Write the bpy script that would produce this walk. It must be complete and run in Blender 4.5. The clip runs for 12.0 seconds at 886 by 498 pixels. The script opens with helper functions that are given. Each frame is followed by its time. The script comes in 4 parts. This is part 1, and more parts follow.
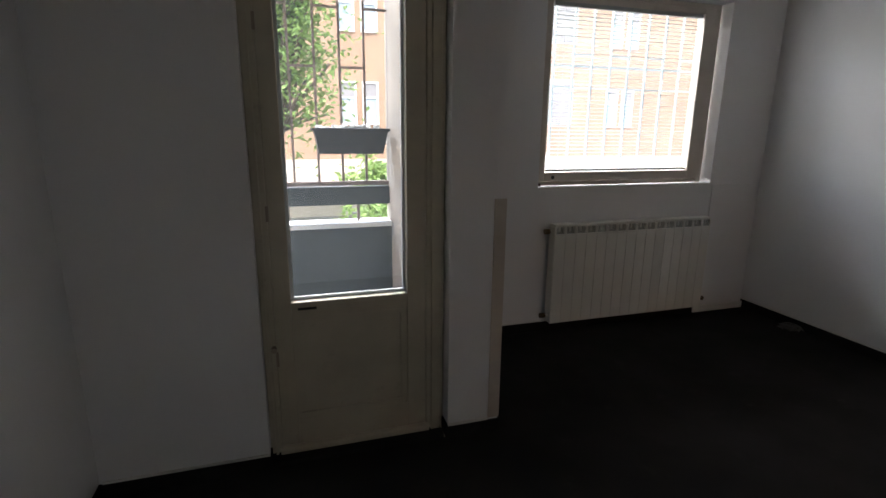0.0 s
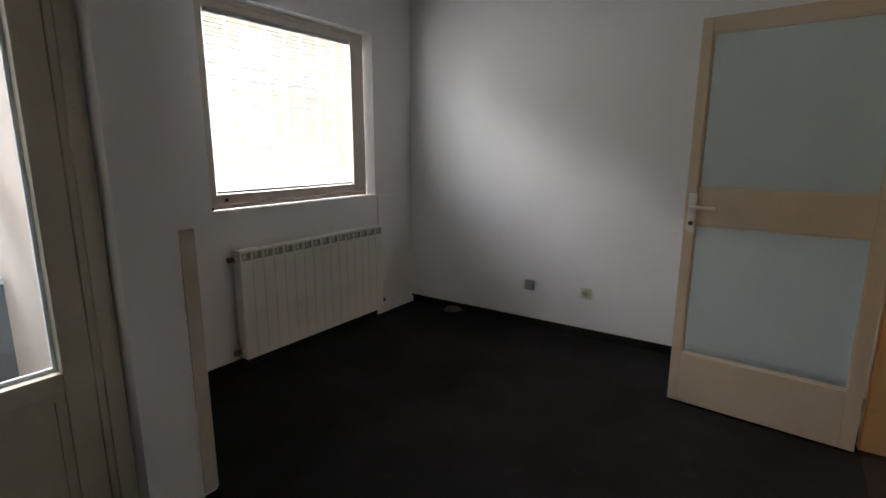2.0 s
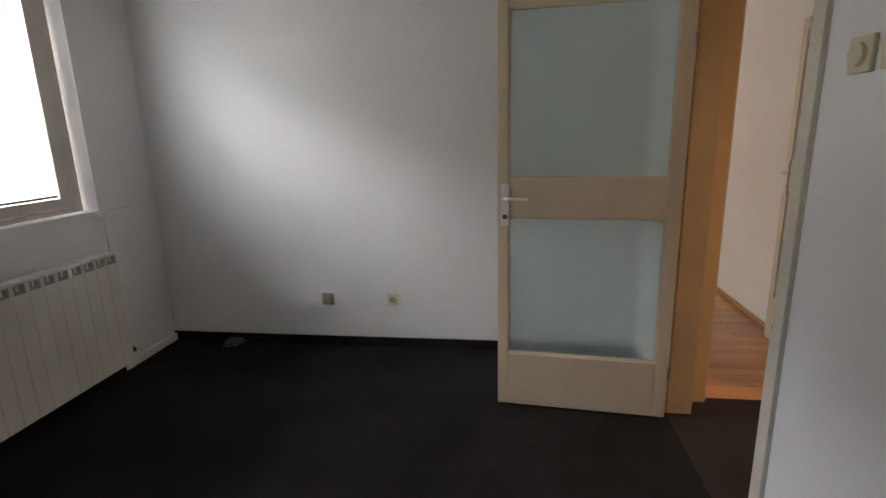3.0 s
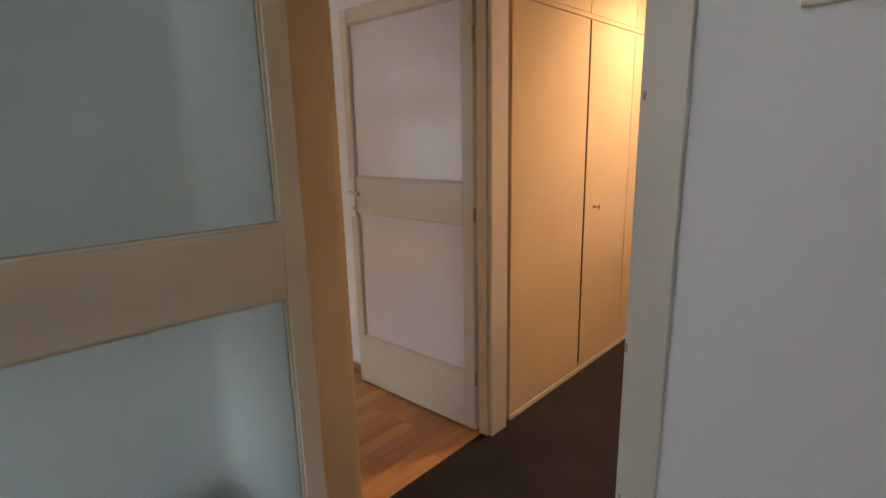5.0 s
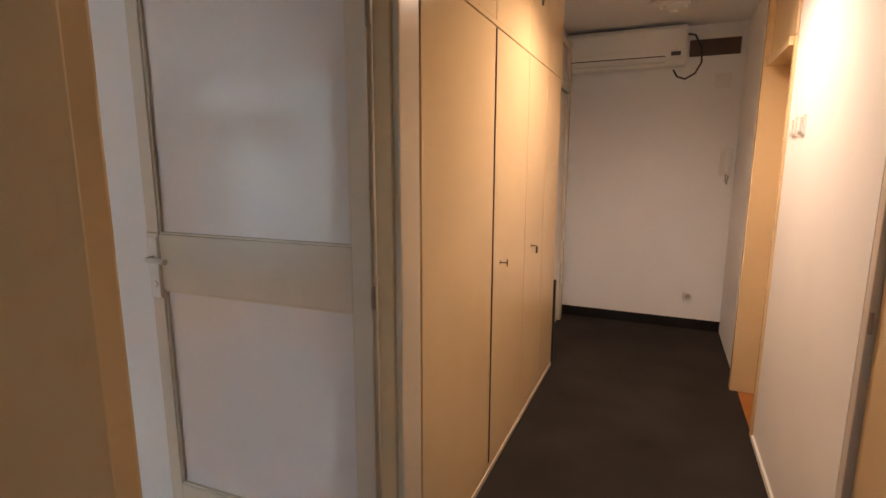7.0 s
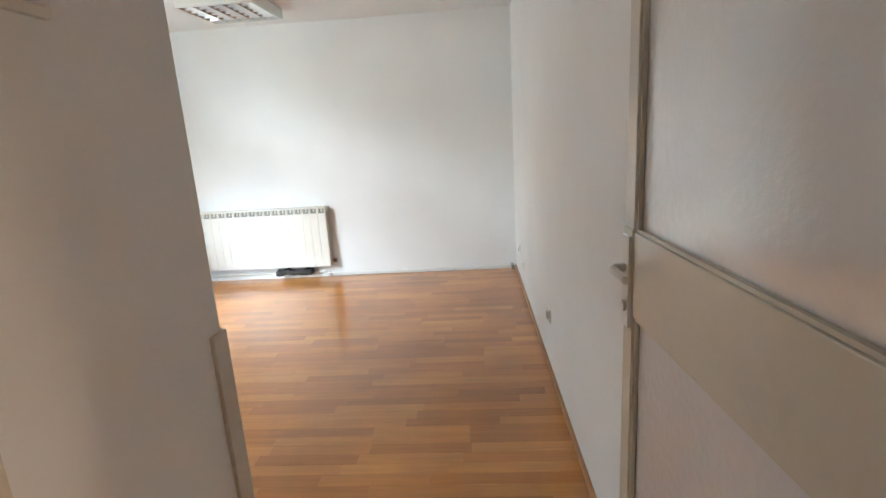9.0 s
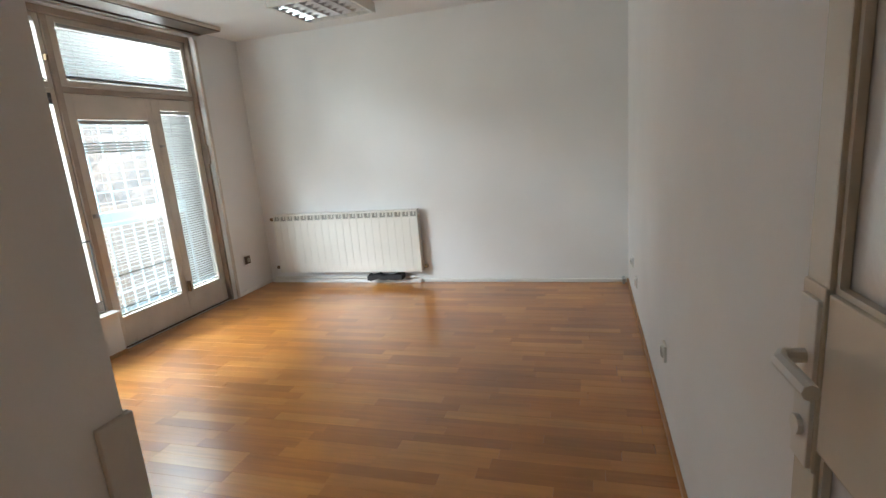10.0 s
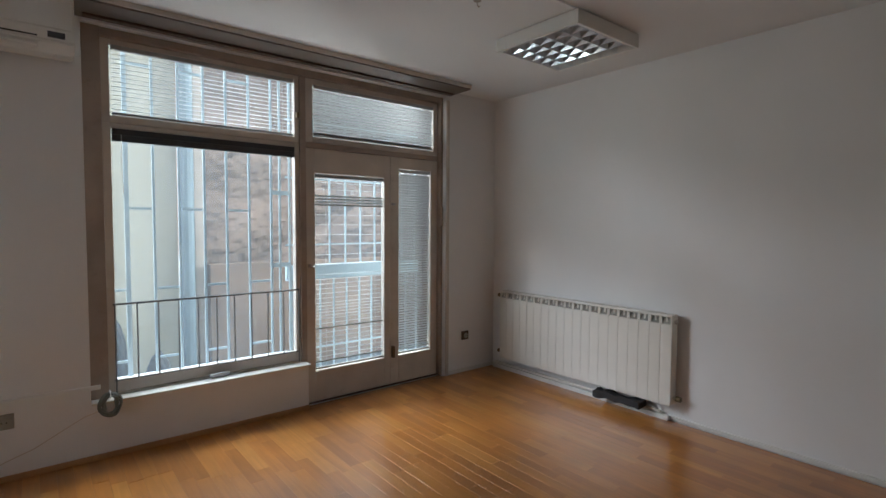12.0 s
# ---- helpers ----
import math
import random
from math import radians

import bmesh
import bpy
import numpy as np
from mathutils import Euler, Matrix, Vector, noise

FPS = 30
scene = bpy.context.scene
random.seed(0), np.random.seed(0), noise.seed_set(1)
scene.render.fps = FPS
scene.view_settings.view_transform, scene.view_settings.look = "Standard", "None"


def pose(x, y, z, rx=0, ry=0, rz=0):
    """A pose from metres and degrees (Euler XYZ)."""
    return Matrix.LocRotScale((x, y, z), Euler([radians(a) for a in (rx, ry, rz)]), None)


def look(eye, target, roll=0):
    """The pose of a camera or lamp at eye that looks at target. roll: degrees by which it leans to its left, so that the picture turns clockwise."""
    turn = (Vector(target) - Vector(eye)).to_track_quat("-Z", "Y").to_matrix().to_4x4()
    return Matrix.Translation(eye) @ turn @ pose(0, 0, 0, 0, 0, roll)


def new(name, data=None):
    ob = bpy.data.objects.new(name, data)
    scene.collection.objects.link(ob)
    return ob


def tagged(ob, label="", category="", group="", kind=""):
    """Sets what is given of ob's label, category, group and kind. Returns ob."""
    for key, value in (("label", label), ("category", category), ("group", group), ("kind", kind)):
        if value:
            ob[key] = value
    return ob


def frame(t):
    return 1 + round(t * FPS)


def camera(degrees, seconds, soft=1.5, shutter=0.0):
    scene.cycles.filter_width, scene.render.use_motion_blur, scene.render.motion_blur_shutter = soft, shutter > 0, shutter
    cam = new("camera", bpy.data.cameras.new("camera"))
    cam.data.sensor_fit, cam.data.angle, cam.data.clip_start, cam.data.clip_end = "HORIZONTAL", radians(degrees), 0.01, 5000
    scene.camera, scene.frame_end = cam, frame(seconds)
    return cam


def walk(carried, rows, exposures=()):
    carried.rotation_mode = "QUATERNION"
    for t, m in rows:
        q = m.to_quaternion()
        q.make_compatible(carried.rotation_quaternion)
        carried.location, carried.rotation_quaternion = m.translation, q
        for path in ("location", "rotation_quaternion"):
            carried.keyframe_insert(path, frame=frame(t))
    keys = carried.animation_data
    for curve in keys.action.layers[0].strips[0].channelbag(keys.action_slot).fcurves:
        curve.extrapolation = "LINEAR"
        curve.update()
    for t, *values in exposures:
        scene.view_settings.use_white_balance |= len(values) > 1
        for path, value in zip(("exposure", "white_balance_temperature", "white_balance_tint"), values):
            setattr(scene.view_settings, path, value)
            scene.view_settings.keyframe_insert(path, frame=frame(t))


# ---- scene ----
cam = camera(83.0, 12.0)
PATH = [
    (0, (0.299, 0.505, 1.391), (0.878, 2.36, 0.919), 0.6),
    (0.5, (0.193, 0.485, 1.387), (1.138, 2.199, 0.977), 0.9),
    (1, (0.069, 0.491, 1.401), (1.268, 2.042, 1.004), 0.7),
    (1.5, (0.086, 0.559, 1.387), (1.493, 1.925, 0.994), 0.7),
    (2, (0.233, 0.721, 1.383), (1.853, 1.825, 0.988), 0.1),
    (2.1, (0.267, 0.762, 1.381), (1.931, 1.796, 0.978), -0.2),
    (2.5, (0.413, 0.932, 1.364), (2.243, 1.628, 0.955), -0.5),
    (3, (0.685, 1.073, 1.414), (2.612, 1.346, 0.954), -1.5),
    (3.5, (1.005, 1.155, 1.344), (2.944, 0.9, 0.926), -1.2),
    (3.7, (1.132, 1.156, 1.359), (3.035, 0.699, 0.947), -1.3),
    (5.3, (2.03, 0.941, 1.392), (3.204, -0.621, 0.965), -0.9),
    (5.5, (2.1, 0.912, 1.386), (3.158, -0.736, 0.983), -0.6),
    (6, (2.301, 0.852, 1.432), (3.056, -0.967, 1.084), -0.2),
    (6.5, (2.448, 0.708, 1.423), (3.106, -1.153, 1.095), -0.1),
    (6.7, (2.497, 0.608, 1.419), (3.169, -1.246, 1.085), -0.1),
    (8.3, (2.848, -0.005, 1.397), (4.671, -0.724, 1.0), -0.5),
    (8.5, (2.89, -0.13, 1.414), (4.795, -0.565, 0.99), -1.9),
    (9, (3.028, -0.293, 1.408), (4.971, -0.162, 0.953), -3.5),
    (9.5, (3.224, -0.366, 1.398), (5.143, -0.003, 0.968), -4.5),
    (10, (3.465, -0.379, 1.373), (5.336, 0.185, 0.949), -4.7),
    (10.5, (3.756, -0.379, 1.361), (5.552, 0.397, 0.945), -4.3),
    (11, (4.002, -0.341, 1.362), (5.673, 0.702, 1.014), -3.2),
    (11.5, (4.333, -0.361, 1.338), (5.805, 0.974, 1.116), -2.1),
    (12, (4.677, -0.397, 1.348), (5.938, 1.152, 1.249), 0.3),
]
EXPOSURES = [(0, 2.93, 6550, 14), (0.5, 3.05, 6600, 14), (1.5, 3.2, 6650, 14), (2.2, 3.38, 6650, 14), (2.6, 3.55, 6650, 14), (3.5, 3.87, 6700, 13), (5.4, 3.78, 6150, 14), (6.7, 3.72, 5900, 12), (8.4, 3.98, 5600, 2), (9.2, 3.95, 5700, 5), (10.0, 3.28, 5850, 5), (11, 2.6, 6000, 9), (12, 2.06, 5880, 11)]
walk(cam, [(t, look(eye, target, roll)) for t, eye, target, roll in PATH], EXPOSURES)

# ---- world, sun, lamps ----
world = bpy.data.worlds.new("world")
scene.world = world
world.use_nodes = True
wn = world.node_tree
sky = wn.nodes.new("ShaderNodeTexSky")
sky.sky_type = "NISHITA"
sky.sun_disc = False
sky.sun_elevation = radians(58)
sky.sun_rotation = radians(200)
sky.air_density, sky.dust_density = 1.2, 3.0
wn.links.new(sky.outputs["Color"], wn.nodes["Background"].inputs["Color"])
wn.nodes["Background"].inputs["Strength"].default_value = 0.15
sun = new("sun", bpy.data.lights.new("sun", "SUN"))
sun.data.energy, sun.data.angle, sun.data.color = 1.0, radians(12), (1.0, 0.95, 0.88)
sun.matrix_world = look((-3.6, -9.9, 20), (0, 0, 0))
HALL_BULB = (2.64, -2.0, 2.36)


def window_lamp(name, at, slope, width, depth, watts, color):
    """Stands in for the sky's light at an opening: an added area lamp that leans out over it from above its head."""
    a = new(name, bpy.data.lights.new(name, "AREA"))
    a.data.shape, a.data.size, a.data.size_y, a.data.energy, a.data.color = "RECTANGLE", width, depth, watts, color
    a.matrix_world = pose(*at, slope, 0, 0)
    return a


window_lamp("sky_light_office", (1.9, 5.6, 3.62), -30, 4.6, 1.6, 155, (0.98, 0.975, 0.975))
window_lamp("sky_light_parquet_room", (7.45, 5.0, 3.75), -33, 3.0, 1.5, 54, (0.955, 0.96, 0.86))
# added unseen area lamps, standing in for sky light slanting past each opening's edge
for name, at, to, width, height, watts, color in (
        ("sky_light_office_side", (1.72, 4.35, 1.75), (2.62, 3.50, 1.65), 1.0, 1.7, 2.4, (0.99, 0.975, 0.97)),
        ("sky_light_office_front", (2.5, 6.6, 1.7), (2.55, 3.5, 1.6), 1.3, 2.2, 3.4, (0.99, 0.975, 0.97)),
        ("sky_light_parquet_side", (4.68, 3.80, 1.45), (5.75, 3.10, 1.35), 0.8, 2.0, 6.2, (0.955, 0.96, 0.86)),
        ("sky_light_parquet_far_side", (8.72, 3.82, 1.5), (7.0, 3.12, 1.3), 0.7, 2.0, 60.0, (0.955, 0.96, 0.86))):
    side = new(name, bpy.data.lights.new(name, "AREA"))
    side.data.shape, side.data.size, side.data.size_y, side.data.energy, side.data.color = "RECTANGLE", width, height, watts, color
    side.matrix_world = look(at, to)
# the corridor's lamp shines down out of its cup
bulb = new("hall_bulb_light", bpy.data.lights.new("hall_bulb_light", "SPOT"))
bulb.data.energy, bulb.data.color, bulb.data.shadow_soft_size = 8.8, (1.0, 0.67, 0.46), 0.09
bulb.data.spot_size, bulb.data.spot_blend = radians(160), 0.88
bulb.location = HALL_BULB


# ---- materials ----
def material(name, color, rough=0.6, metal=0.0, vary=0.12, scale=6.0, bump=0.1, bscale=60.0, spec=0.5, dirt=0.0, dirt_color=(0.1, 0.08, 0.06)):
    """A painted or plain surface: two scales of colour change, fine relief, stains where dirt is above 0."""
    m = bpy.data.materials.new(name)
    m.use_nodes = True
    n, l = m.node_tree.nodes, m.node_tree.links
    b = n["Principled BSDF"]
    b.inputs["Roughness"].default_value = rough
    b.inputs["Metallic"].default_value = metal
    b.inputs["Specular IOR Level"].default_value = spec
    tc = n.new("ShaderNodeTexCoord")
    big = n.new("ShaderNodeTexNoise")
    big.inputs["Scale"].default_value, big.inputs["Detail"].default_value = scale, 5
    fine = n.new("ShaderNodeTexNoise")
    fine.inputs["Scale"].default_value, fine.inputs["Detail"].default_value = bscale, 3
    l.new(tc.outputs["Object"], big.inputs["Vector"])
    l.new(tc.outputs["Object"], fine.inputs["Vector"])
    ramp = n.new("ShaderNodeMapRange")
    ramp.inputs["From Min"].default_value, ramp.inputs["From Max"].default_value = 0.3, 0.7
    ramp.inputs["To Min"].default_value, ramp.inputs["To Max"].default_value = 1 - vary, 1 + vary * 0.5
    l.new(big.outputs["Fac"], ramp.inputs["Value"])
    mul = n.new("ShaderNodeMix")
    mul.data_type, mul.blend_type = "RGBA", "MULTIPLY"
    mul.inputs[0].default_value = 1.0
    mul.inputs[6].default_value = (*color, 1)
    l.new(ramp.outputs["Result"], mul.inputs[7])
    out = mul.outputs[2]
    if dirt:
        spots = n.new("ShaderNodeTexNoise")
        spots.inputs["Scale"].default_value, spots.inputs["Detail"].default_value, spots.inputs["Roughness"].default_value = scale * 2.7, 8, 0.7
        l.new(tc.outputs["Object"], spots.inputs["Vector"])
        cut = n.new("ShaderNodeMapRange")
        cut.inputs["From Min"].default_value, cut.inputs["From Max"].default_value = 0.58, 0.75
        cut.inputs["To Max"].default_value = dirt
        l.new(spots.outputs["Fac"], cut.inputs["Value"])
        mx = n.new("ShaderNodeMix")
        mx.data_type = "RGBA"
        l.new(cut.outputs["Result"], mx.inputs[0])
        l.new(out, mx.inputs[6])
        mx.inputs[7].default_value = (*dirt_color, 1)
        out = mx.outputs[2]
    l.new(out, b.inputs["Base Color"])
    bp = n.new("ShaderNodeBump")
    bp.inputs["Strength"].default_value, bp.inputs["Distance"].default_value = bump, 0.004
    l.new(fine.outputs["Fac"], bp.inputs["Height"])
    l.new(bp.outputs["Normal"], b.inputs["Normal"])
    return m


def clear_glass(name, tint=(0.96, 0.98, 0.98), dust=0.04):
    m = bpy.data.materials.new(name)
    m.use_nodes = True
    n, l = m.node_tree.nodes, m.node_tree.links
    n.remove(n["Principled BSDF"])
    see = n.new("ShaderNodeBsdfTransparent")
    see.inputs["Color"].default_value = (*tint, 1)
    gl = n.new("ShaderNodeBsdfGlossy")
    gl.inputs["Roughness"].default_value = 0.02
    lw, power, gain = n.new("ShaderNodeLayerWeight"), n.new("ShaderNodeMath"), n.new("ShaderNodeMath")
    lw.inputs["Blend"].default_value = 0.5
    power.operation, gain.operation = "POWER", "MULTIPLY_ADD"
    power.inputs[1].default_value, gain.inputs[1].default_value, gain.inputs[2].default_value = 5.0, 0.9, 0.03
    l.new(lw.outputs["Facing"], power.inputs[0])
    l.new(power.outputs[0], gain.inputs[0])
    mix = n.new("ShaderNodeMixShader")
    l.new(gain.outputs[0], mix.inputs["Fac"])
    l.new(see.outputs["BSDF"], mix.inputs[1])
    l.new(gl.outputs["BSDF"], mix.inputs[2])
    tl = n.new("ShaderNodeBsdfTranslucent")
    tl.inputs["Color"].default_value = (0.68, 0.82, 0.92, 1)
    ns = n.new("ShaderNodeTexNoise")
    ns.inputs["Scale"].default_value, ns.inputs["Detail"].default_value = 3.0, 6
    mr = n.new("ShaderNodeMapRange")
    mr.inputs["To Min"].default_value, mr.inputs["To Max"].default_value = dust * 0.4, dust * 1.6
    l.new(ns.outputs["Fac"], mr.inputs["Value"])
    mix2 = n.new("ShaderNodeMixShader")
    l.new(mr.outputs["Result"], mix2.inputs["Fac"])
    l.new(mix.outputs["Shader"], mix2.inputs[1])
    l.new(tl.outputs["BSDF"], mix2.inputs[2])
    l.new(mix2.outputs["Shader"], n["Material Output"].inputs["Surface"])
    return m


def frosted_glass(name, color, rough, trans, bump=0.18, coat=0.0):
    m = material(name, color, rough, vary=0.05, bump=bump, bscale=55, scale=3)
    b = m.node_tree.nodes["Principled BSDF"]
    b.inputs["Transmission Weight"].default_value = trans
    b.inputs["IOR"].default_value = 1.45
    b.inputs["Coat Weight"].default_value, b.inputs["Coat Roughness"].default_value = coat, 0.10
    l = m.node_tree.links
    l.new(m.node_tree.nodes["Bump"].outputs["Normal"], b.inputs["Coat Normal"])
    return m


def parquet_material():
    m = material("oak_parquet", (0.40, 0.19, 0.065), 0.28, vary=0.1, scale=2.0, bump=0.03, bscale=30)
    n, l = m.node_tree.nodes, m.node_tree.links
    b = n["Principled BSDF"]
    info, geo, tc = n.new("ShaderNodeObjectInfo"), n.new("ShaderNodeNewGeometry"), n["Texture Coordinate"]
    add, fr = n.new("ShaderNodeMath"), n.new("ShaderNodeMath")
    fr.operation = "FRACT"
    l.new(info.outputs["Random"], add.inputs[0])
    l.new(geo.outputs["Random Per Island"], add.inputs[1])
    l.new(add.outputs[0], fr.inputs[0])
    ramp = n.new("ShaderNodeValToRGB")
    e = ramp.color_ramp.elements
    e[0].position, e[0].color = 0.0, (0.39, 0.146, 0.024, 1)
    e[1].position, e[1].color = 1.0, (0.565, 0.25, 0.053, 1)
    mid = e.new(0.5)
    mid.color = (0.49, 0.191, 0.033, 1)
    l.new(fr.outputs[0], ramp.inputs["Fac"])
    mp = n.new("ShaderNodeMapping")
    mp.inputs["Scale"].default_value = (40, 2.2, 40)
    off = n.new("ShaderNodeVectorMath")
    l.new(tc.outputs["Object"], off.inputs[0])
    l.new(fr.outputs[0], off.inputs[1])
    l.new(off.outputs[0], mp.inputs["Vector"])
    grain = n.new("ShaderNodeTexNoise")
    grain.inputs["Scale"].default_value, grain.inputs["Detail"].default_value, grain.inputs["Distortion"].default_value = 1.0, 6, 0.6
    l.new(mp.outputs[0], grain.inputs["Vector"])
    mr = n.new("ShaderNodeMapRange")
    mr.inputs["From Min"].default_value, mr.inputs["From Max"].default_value = 0.3, 0.7
    mr.inputs["To Min"].default_value, mr.inputs["To Max"].default_value = 0.86, 1.08
    l.new(grain.outputs["Fac"], mr.inputs["Value"])
    mul = n.new("ShaderNodeMix")
    mul.data_type, mul.blend_type = "RGBA", "MULTIPLY"
    mul.inputs[0].default_value = 1.0
    l.new(ramp.outputs["Color"], mul.inputs[6])
    l.new(mr.outputs["Result"], mul.inputs[7])
    worn, patch, tone = n.new("ShaderNodeTexNoise"), n.new("ShaderNodeMapRange"), n.new("ShaderNodeMix")
    worn.inputs["Scale"].default_value, worn.inputs["Detail"].default_value = 1.7, 4
    l.new(geo.outputs["Position"], worn.inputs["Vector"])
    patch.inputs["From Min"].default_value, patch.inputs["From Max"].default_value = 0.3, 0.7
    patch.inputs["To Min"].default_value, patch.inputs["To Max"].default_value = 0.80, 1.18
    l.new(worn.outputs["Fac"], patch.inputs["Value"])
    tone.data_type, tone.blend_type = "RGBA", "MULTIPLY"
    tone.inputs[0].default_value = 1.0
    l.new(mul.outputs[2], tone.inputs[6])
    l.new(patch.outputs["Result"], tone.inputs[7])
    l.new(tone.outputs[2], b.inputs["Base Color"])
    b.inputs["Coat Weight"].default_value, b.inputs["Coat Roughness"].default_value = 0.55, 0.19
    return m


WALL = material("white_wall_paint", (0.80, 0.795, 0.785), 0.75, vary=0.04, scale=1.5, bump=0.12, bscale=90)
CEIL = material("ceiling_paint", (0.80, 0.79, 0.78), 0.85, vary=0.04, scale=1.2, bump=0.08, bscale=70)
FRAME = material("old_frame_paint", (0.61, 0.55, 0.48), 0.45, vary=0.12, scale=4, bump=0.12, bscale=40, dirt=0.25)
FRAME_DARK = material("aged_brown_frame_paint", (0.38, 0.305, 0.245), 0.5, vary=0.2, scale=5, bump=0.15, bscale=40, dirt=0.35)
BALC = material("worn_door_paint", (0.54, 0.49, 0.375), 0.45, vary=0.15, scale=4, bump=0.12, bscale=35, dirt=0.3)
CREAM = material("cream_gloss_paint", (0.70, 0.525, 0.29), 0.11, vary=0.05, scale=2.5, bump=0.03, bscale=14)
DOORW = material("door_gloss_paint", (0.71, 0.655, 0.55), 0.16, vary=0.06, scale=3, bump=0.06, bscale=30, dirt=0.08)
DOORC = material("door_cream_paint", (0.66, 0.57, 0.42), 0.25, vary=0.07, scale=3, bump=0.06, bscale=30, dirt=0.1)
JAMB = material("jamb_gloss_paint", (0.68, 0.52, 0.30), 0.3, vary=0.08, scale=4, bump=0.1, bscale=30, dirt=0.12)
CARPET_HALL = material("lamplit_black_carpet", (0.039, 0.033, 0.029), 0.95, vary=0.3, scale=2.5, bump=0.9, bscale=420, spec=0.1, dirt=0.1, dirt_color=(0.07, 0.06, 0.05))
GUARD = material("beige_guard_strip", (0.62, 0.545, 0.46), 0.5, vary=0.15, scale=5)
CABLE_DARK = material("dusty_dark_cable", (0.13, 0.13, 0.12), 0.8)
CABLE = material("grey_cable", (0.16, 0.18, 0.165), 0.5)
CARPET = material("black_carpet", (0.022, 0.0208, 0.020), 0.95, vary=0.35, scale=2.5, bump=0.9, bscale=420, spec=0.06, dirt=0.4, dirt_color=(0.055, 0.053, 0.050))
RAD = material("radiator_enamel", (0.74, 0.72, 0.66), 0.3, vary=0.04, scale=5, bump=0.02)
RADGRILL = material("radiator_grill_shade", (0.34, 0.34, 0.30), 0.5)
DARK_BOARD = material("dark_brown_board", (0.13, 0.092, 0.066), 0.55, vary=0.2, scale=4, dirt=0.2)
PLASTIC = material("white_plastic", (0.75, 0.74, 0.70), 0.35, vary=0.03, bump=0.02)
AGED = material("yellowed_plastic", (0.66, 0.60, 0.42), 0.4, vary=0.06, bump=0.03)
BLACK = material("black_rubber", (0.02, 0.02, 0.022), 0.6)
BROWN = material("dark_wood_plate", (0.09, 0.05, 0.03), 0.5, vary=0.25)
METAL = material("grey_steel", (0.45, 0.45, 0.45), 0.35, metal=0.9, vary=0.1)
MIRROR = material("louvre_aluminium", (0.85, 0.87, 0.9), 0.12, metal=1.0, vary=0.02, bump=0.0)
BRASS = material("dark_brass", (0.16, 0.11, 0.06), 0.4, metal=0.8, vary=0.2)
BARS = material("white_painted_bars", (0.42, 0.50, 0.54), 0.5, vary=0.1, scale=8)
RAIL = material("dull_rail_steel", (0.16, 0.16, 0.16), 0.5, metal=0.5, vary=0.15)
BARS_RUST = material("brown_painted_bars", (0.20, 0.15, 0.13), 0.6, vary=0.2, scale=8)
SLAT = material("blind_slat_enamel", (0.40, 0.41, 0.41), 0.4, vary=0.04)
HEAD = material("dark_head_rail", (0.05, 0.05, 0.055), 0.45)
GLASS = clear_glass("window_glass", dust=0.012)
GLASS_DUSTY = clear_glass("dusty_window_glass", (0.92, 0.97, 0.985), 0.038)
FROST = frosted_glass("ornamental_glass", (0.81, 0.94, 0.93), 0.23, 0.82)
FROST_W = frosted_glass("ornamental_white_glass", (0.86, 0.84, 0.83), 0.10, 0.08, 0.2, 1.0)
PARQUET = parquet_material()
SKIRT = material("wood_skirting", (0.42, 0.22, 0.09), 0.4, vary=0.15, scale=8)
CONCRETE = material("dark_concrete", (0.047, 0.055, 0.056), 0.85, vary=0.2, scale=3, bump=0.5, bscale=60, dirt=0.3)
PLASTER = material("rough_plaster", (0.45, 0.39, 0.33), 0.9, vary=0.15, scale=3, bump=0.5, bscale=50, dirt=0.2)
LEDGE = material("pale_stone_ledge", (0.66, 0.66, 0.66), 0.7, vary=0.1)
ORANGE = material("orange_facade_render", (0.265, 0.168, 0.11), 0.9, vary=0.12, scale=0.7, bump=0.3, bscale=20, dirt=0.15, dirt_color=(0.4, 0.28, 0.18))
CREAMWALL = material("cream_facade_render", (0.31, 0.275, 0.21), 0.9, vary=0.12, scale=0.8, bump=0.3, bscale=20, dirt=0.15)
SHUTTER = material("grey_roller_shutter", (0.20, 0.19, 0.19), 0.6, vary=0.1)
PANE = material("far_window_pane", (0.25, 0.30, 0.34), 0.1, vary=0.15, scale=2)
WHITEF = material("far_window_frame", (0.62, 0.62, 0.61), 0.6)
LEAF = material("green_leaf", (0.16, 0.255, 0.075), 0.55, vary=0.35, scale=3, bump=0.05)
LEAF_L = material("light_green_leaf", (0.19, 0.29, 0.07), 0.55, vary=0.35, scale=3, bump=0.05)
for m in (LEAF, LEAF_L):
    # thin leaves let light through
    n, l = m.node_tree.nodes, m.node_tree.links
    thin, both = n.new("ShaderNodeBsdfTranslucent"), n.new("ShaderNodeMixShader")
    thin.inputs["Color"].default_value = (0.30, 0.42, 0.12, 1)
    both.inputs["Fac"].default_value = 0.4
    l.new(n["Principled BSDF"].outputs["BSDF"], both.inputs[1])
    l.new(thin.outputs["BSDF"], both.inputs[2])
    l.new(both.outputs["Shader"], n["Material Output"].inputs["Surface"])
BARK = material("tree_bark", (0.13, 0.10, 0.075), 0.9, vary=0.3, bump=0.8, bscale=30)
SOIL = material("garden_ground", (0.14, 0.13, 0.09), 0.95, vary=0.3, scale=1.2, bump=0.6, bscale=15)
ROCK = material("rough_rock", (0.125, 0.079, 0.054), 0.95, vary=0.25, scale=1.6, bump=0.4, bscale=14, dirt=0.35, dirt_color=(0.07, 0.055, 0.045))
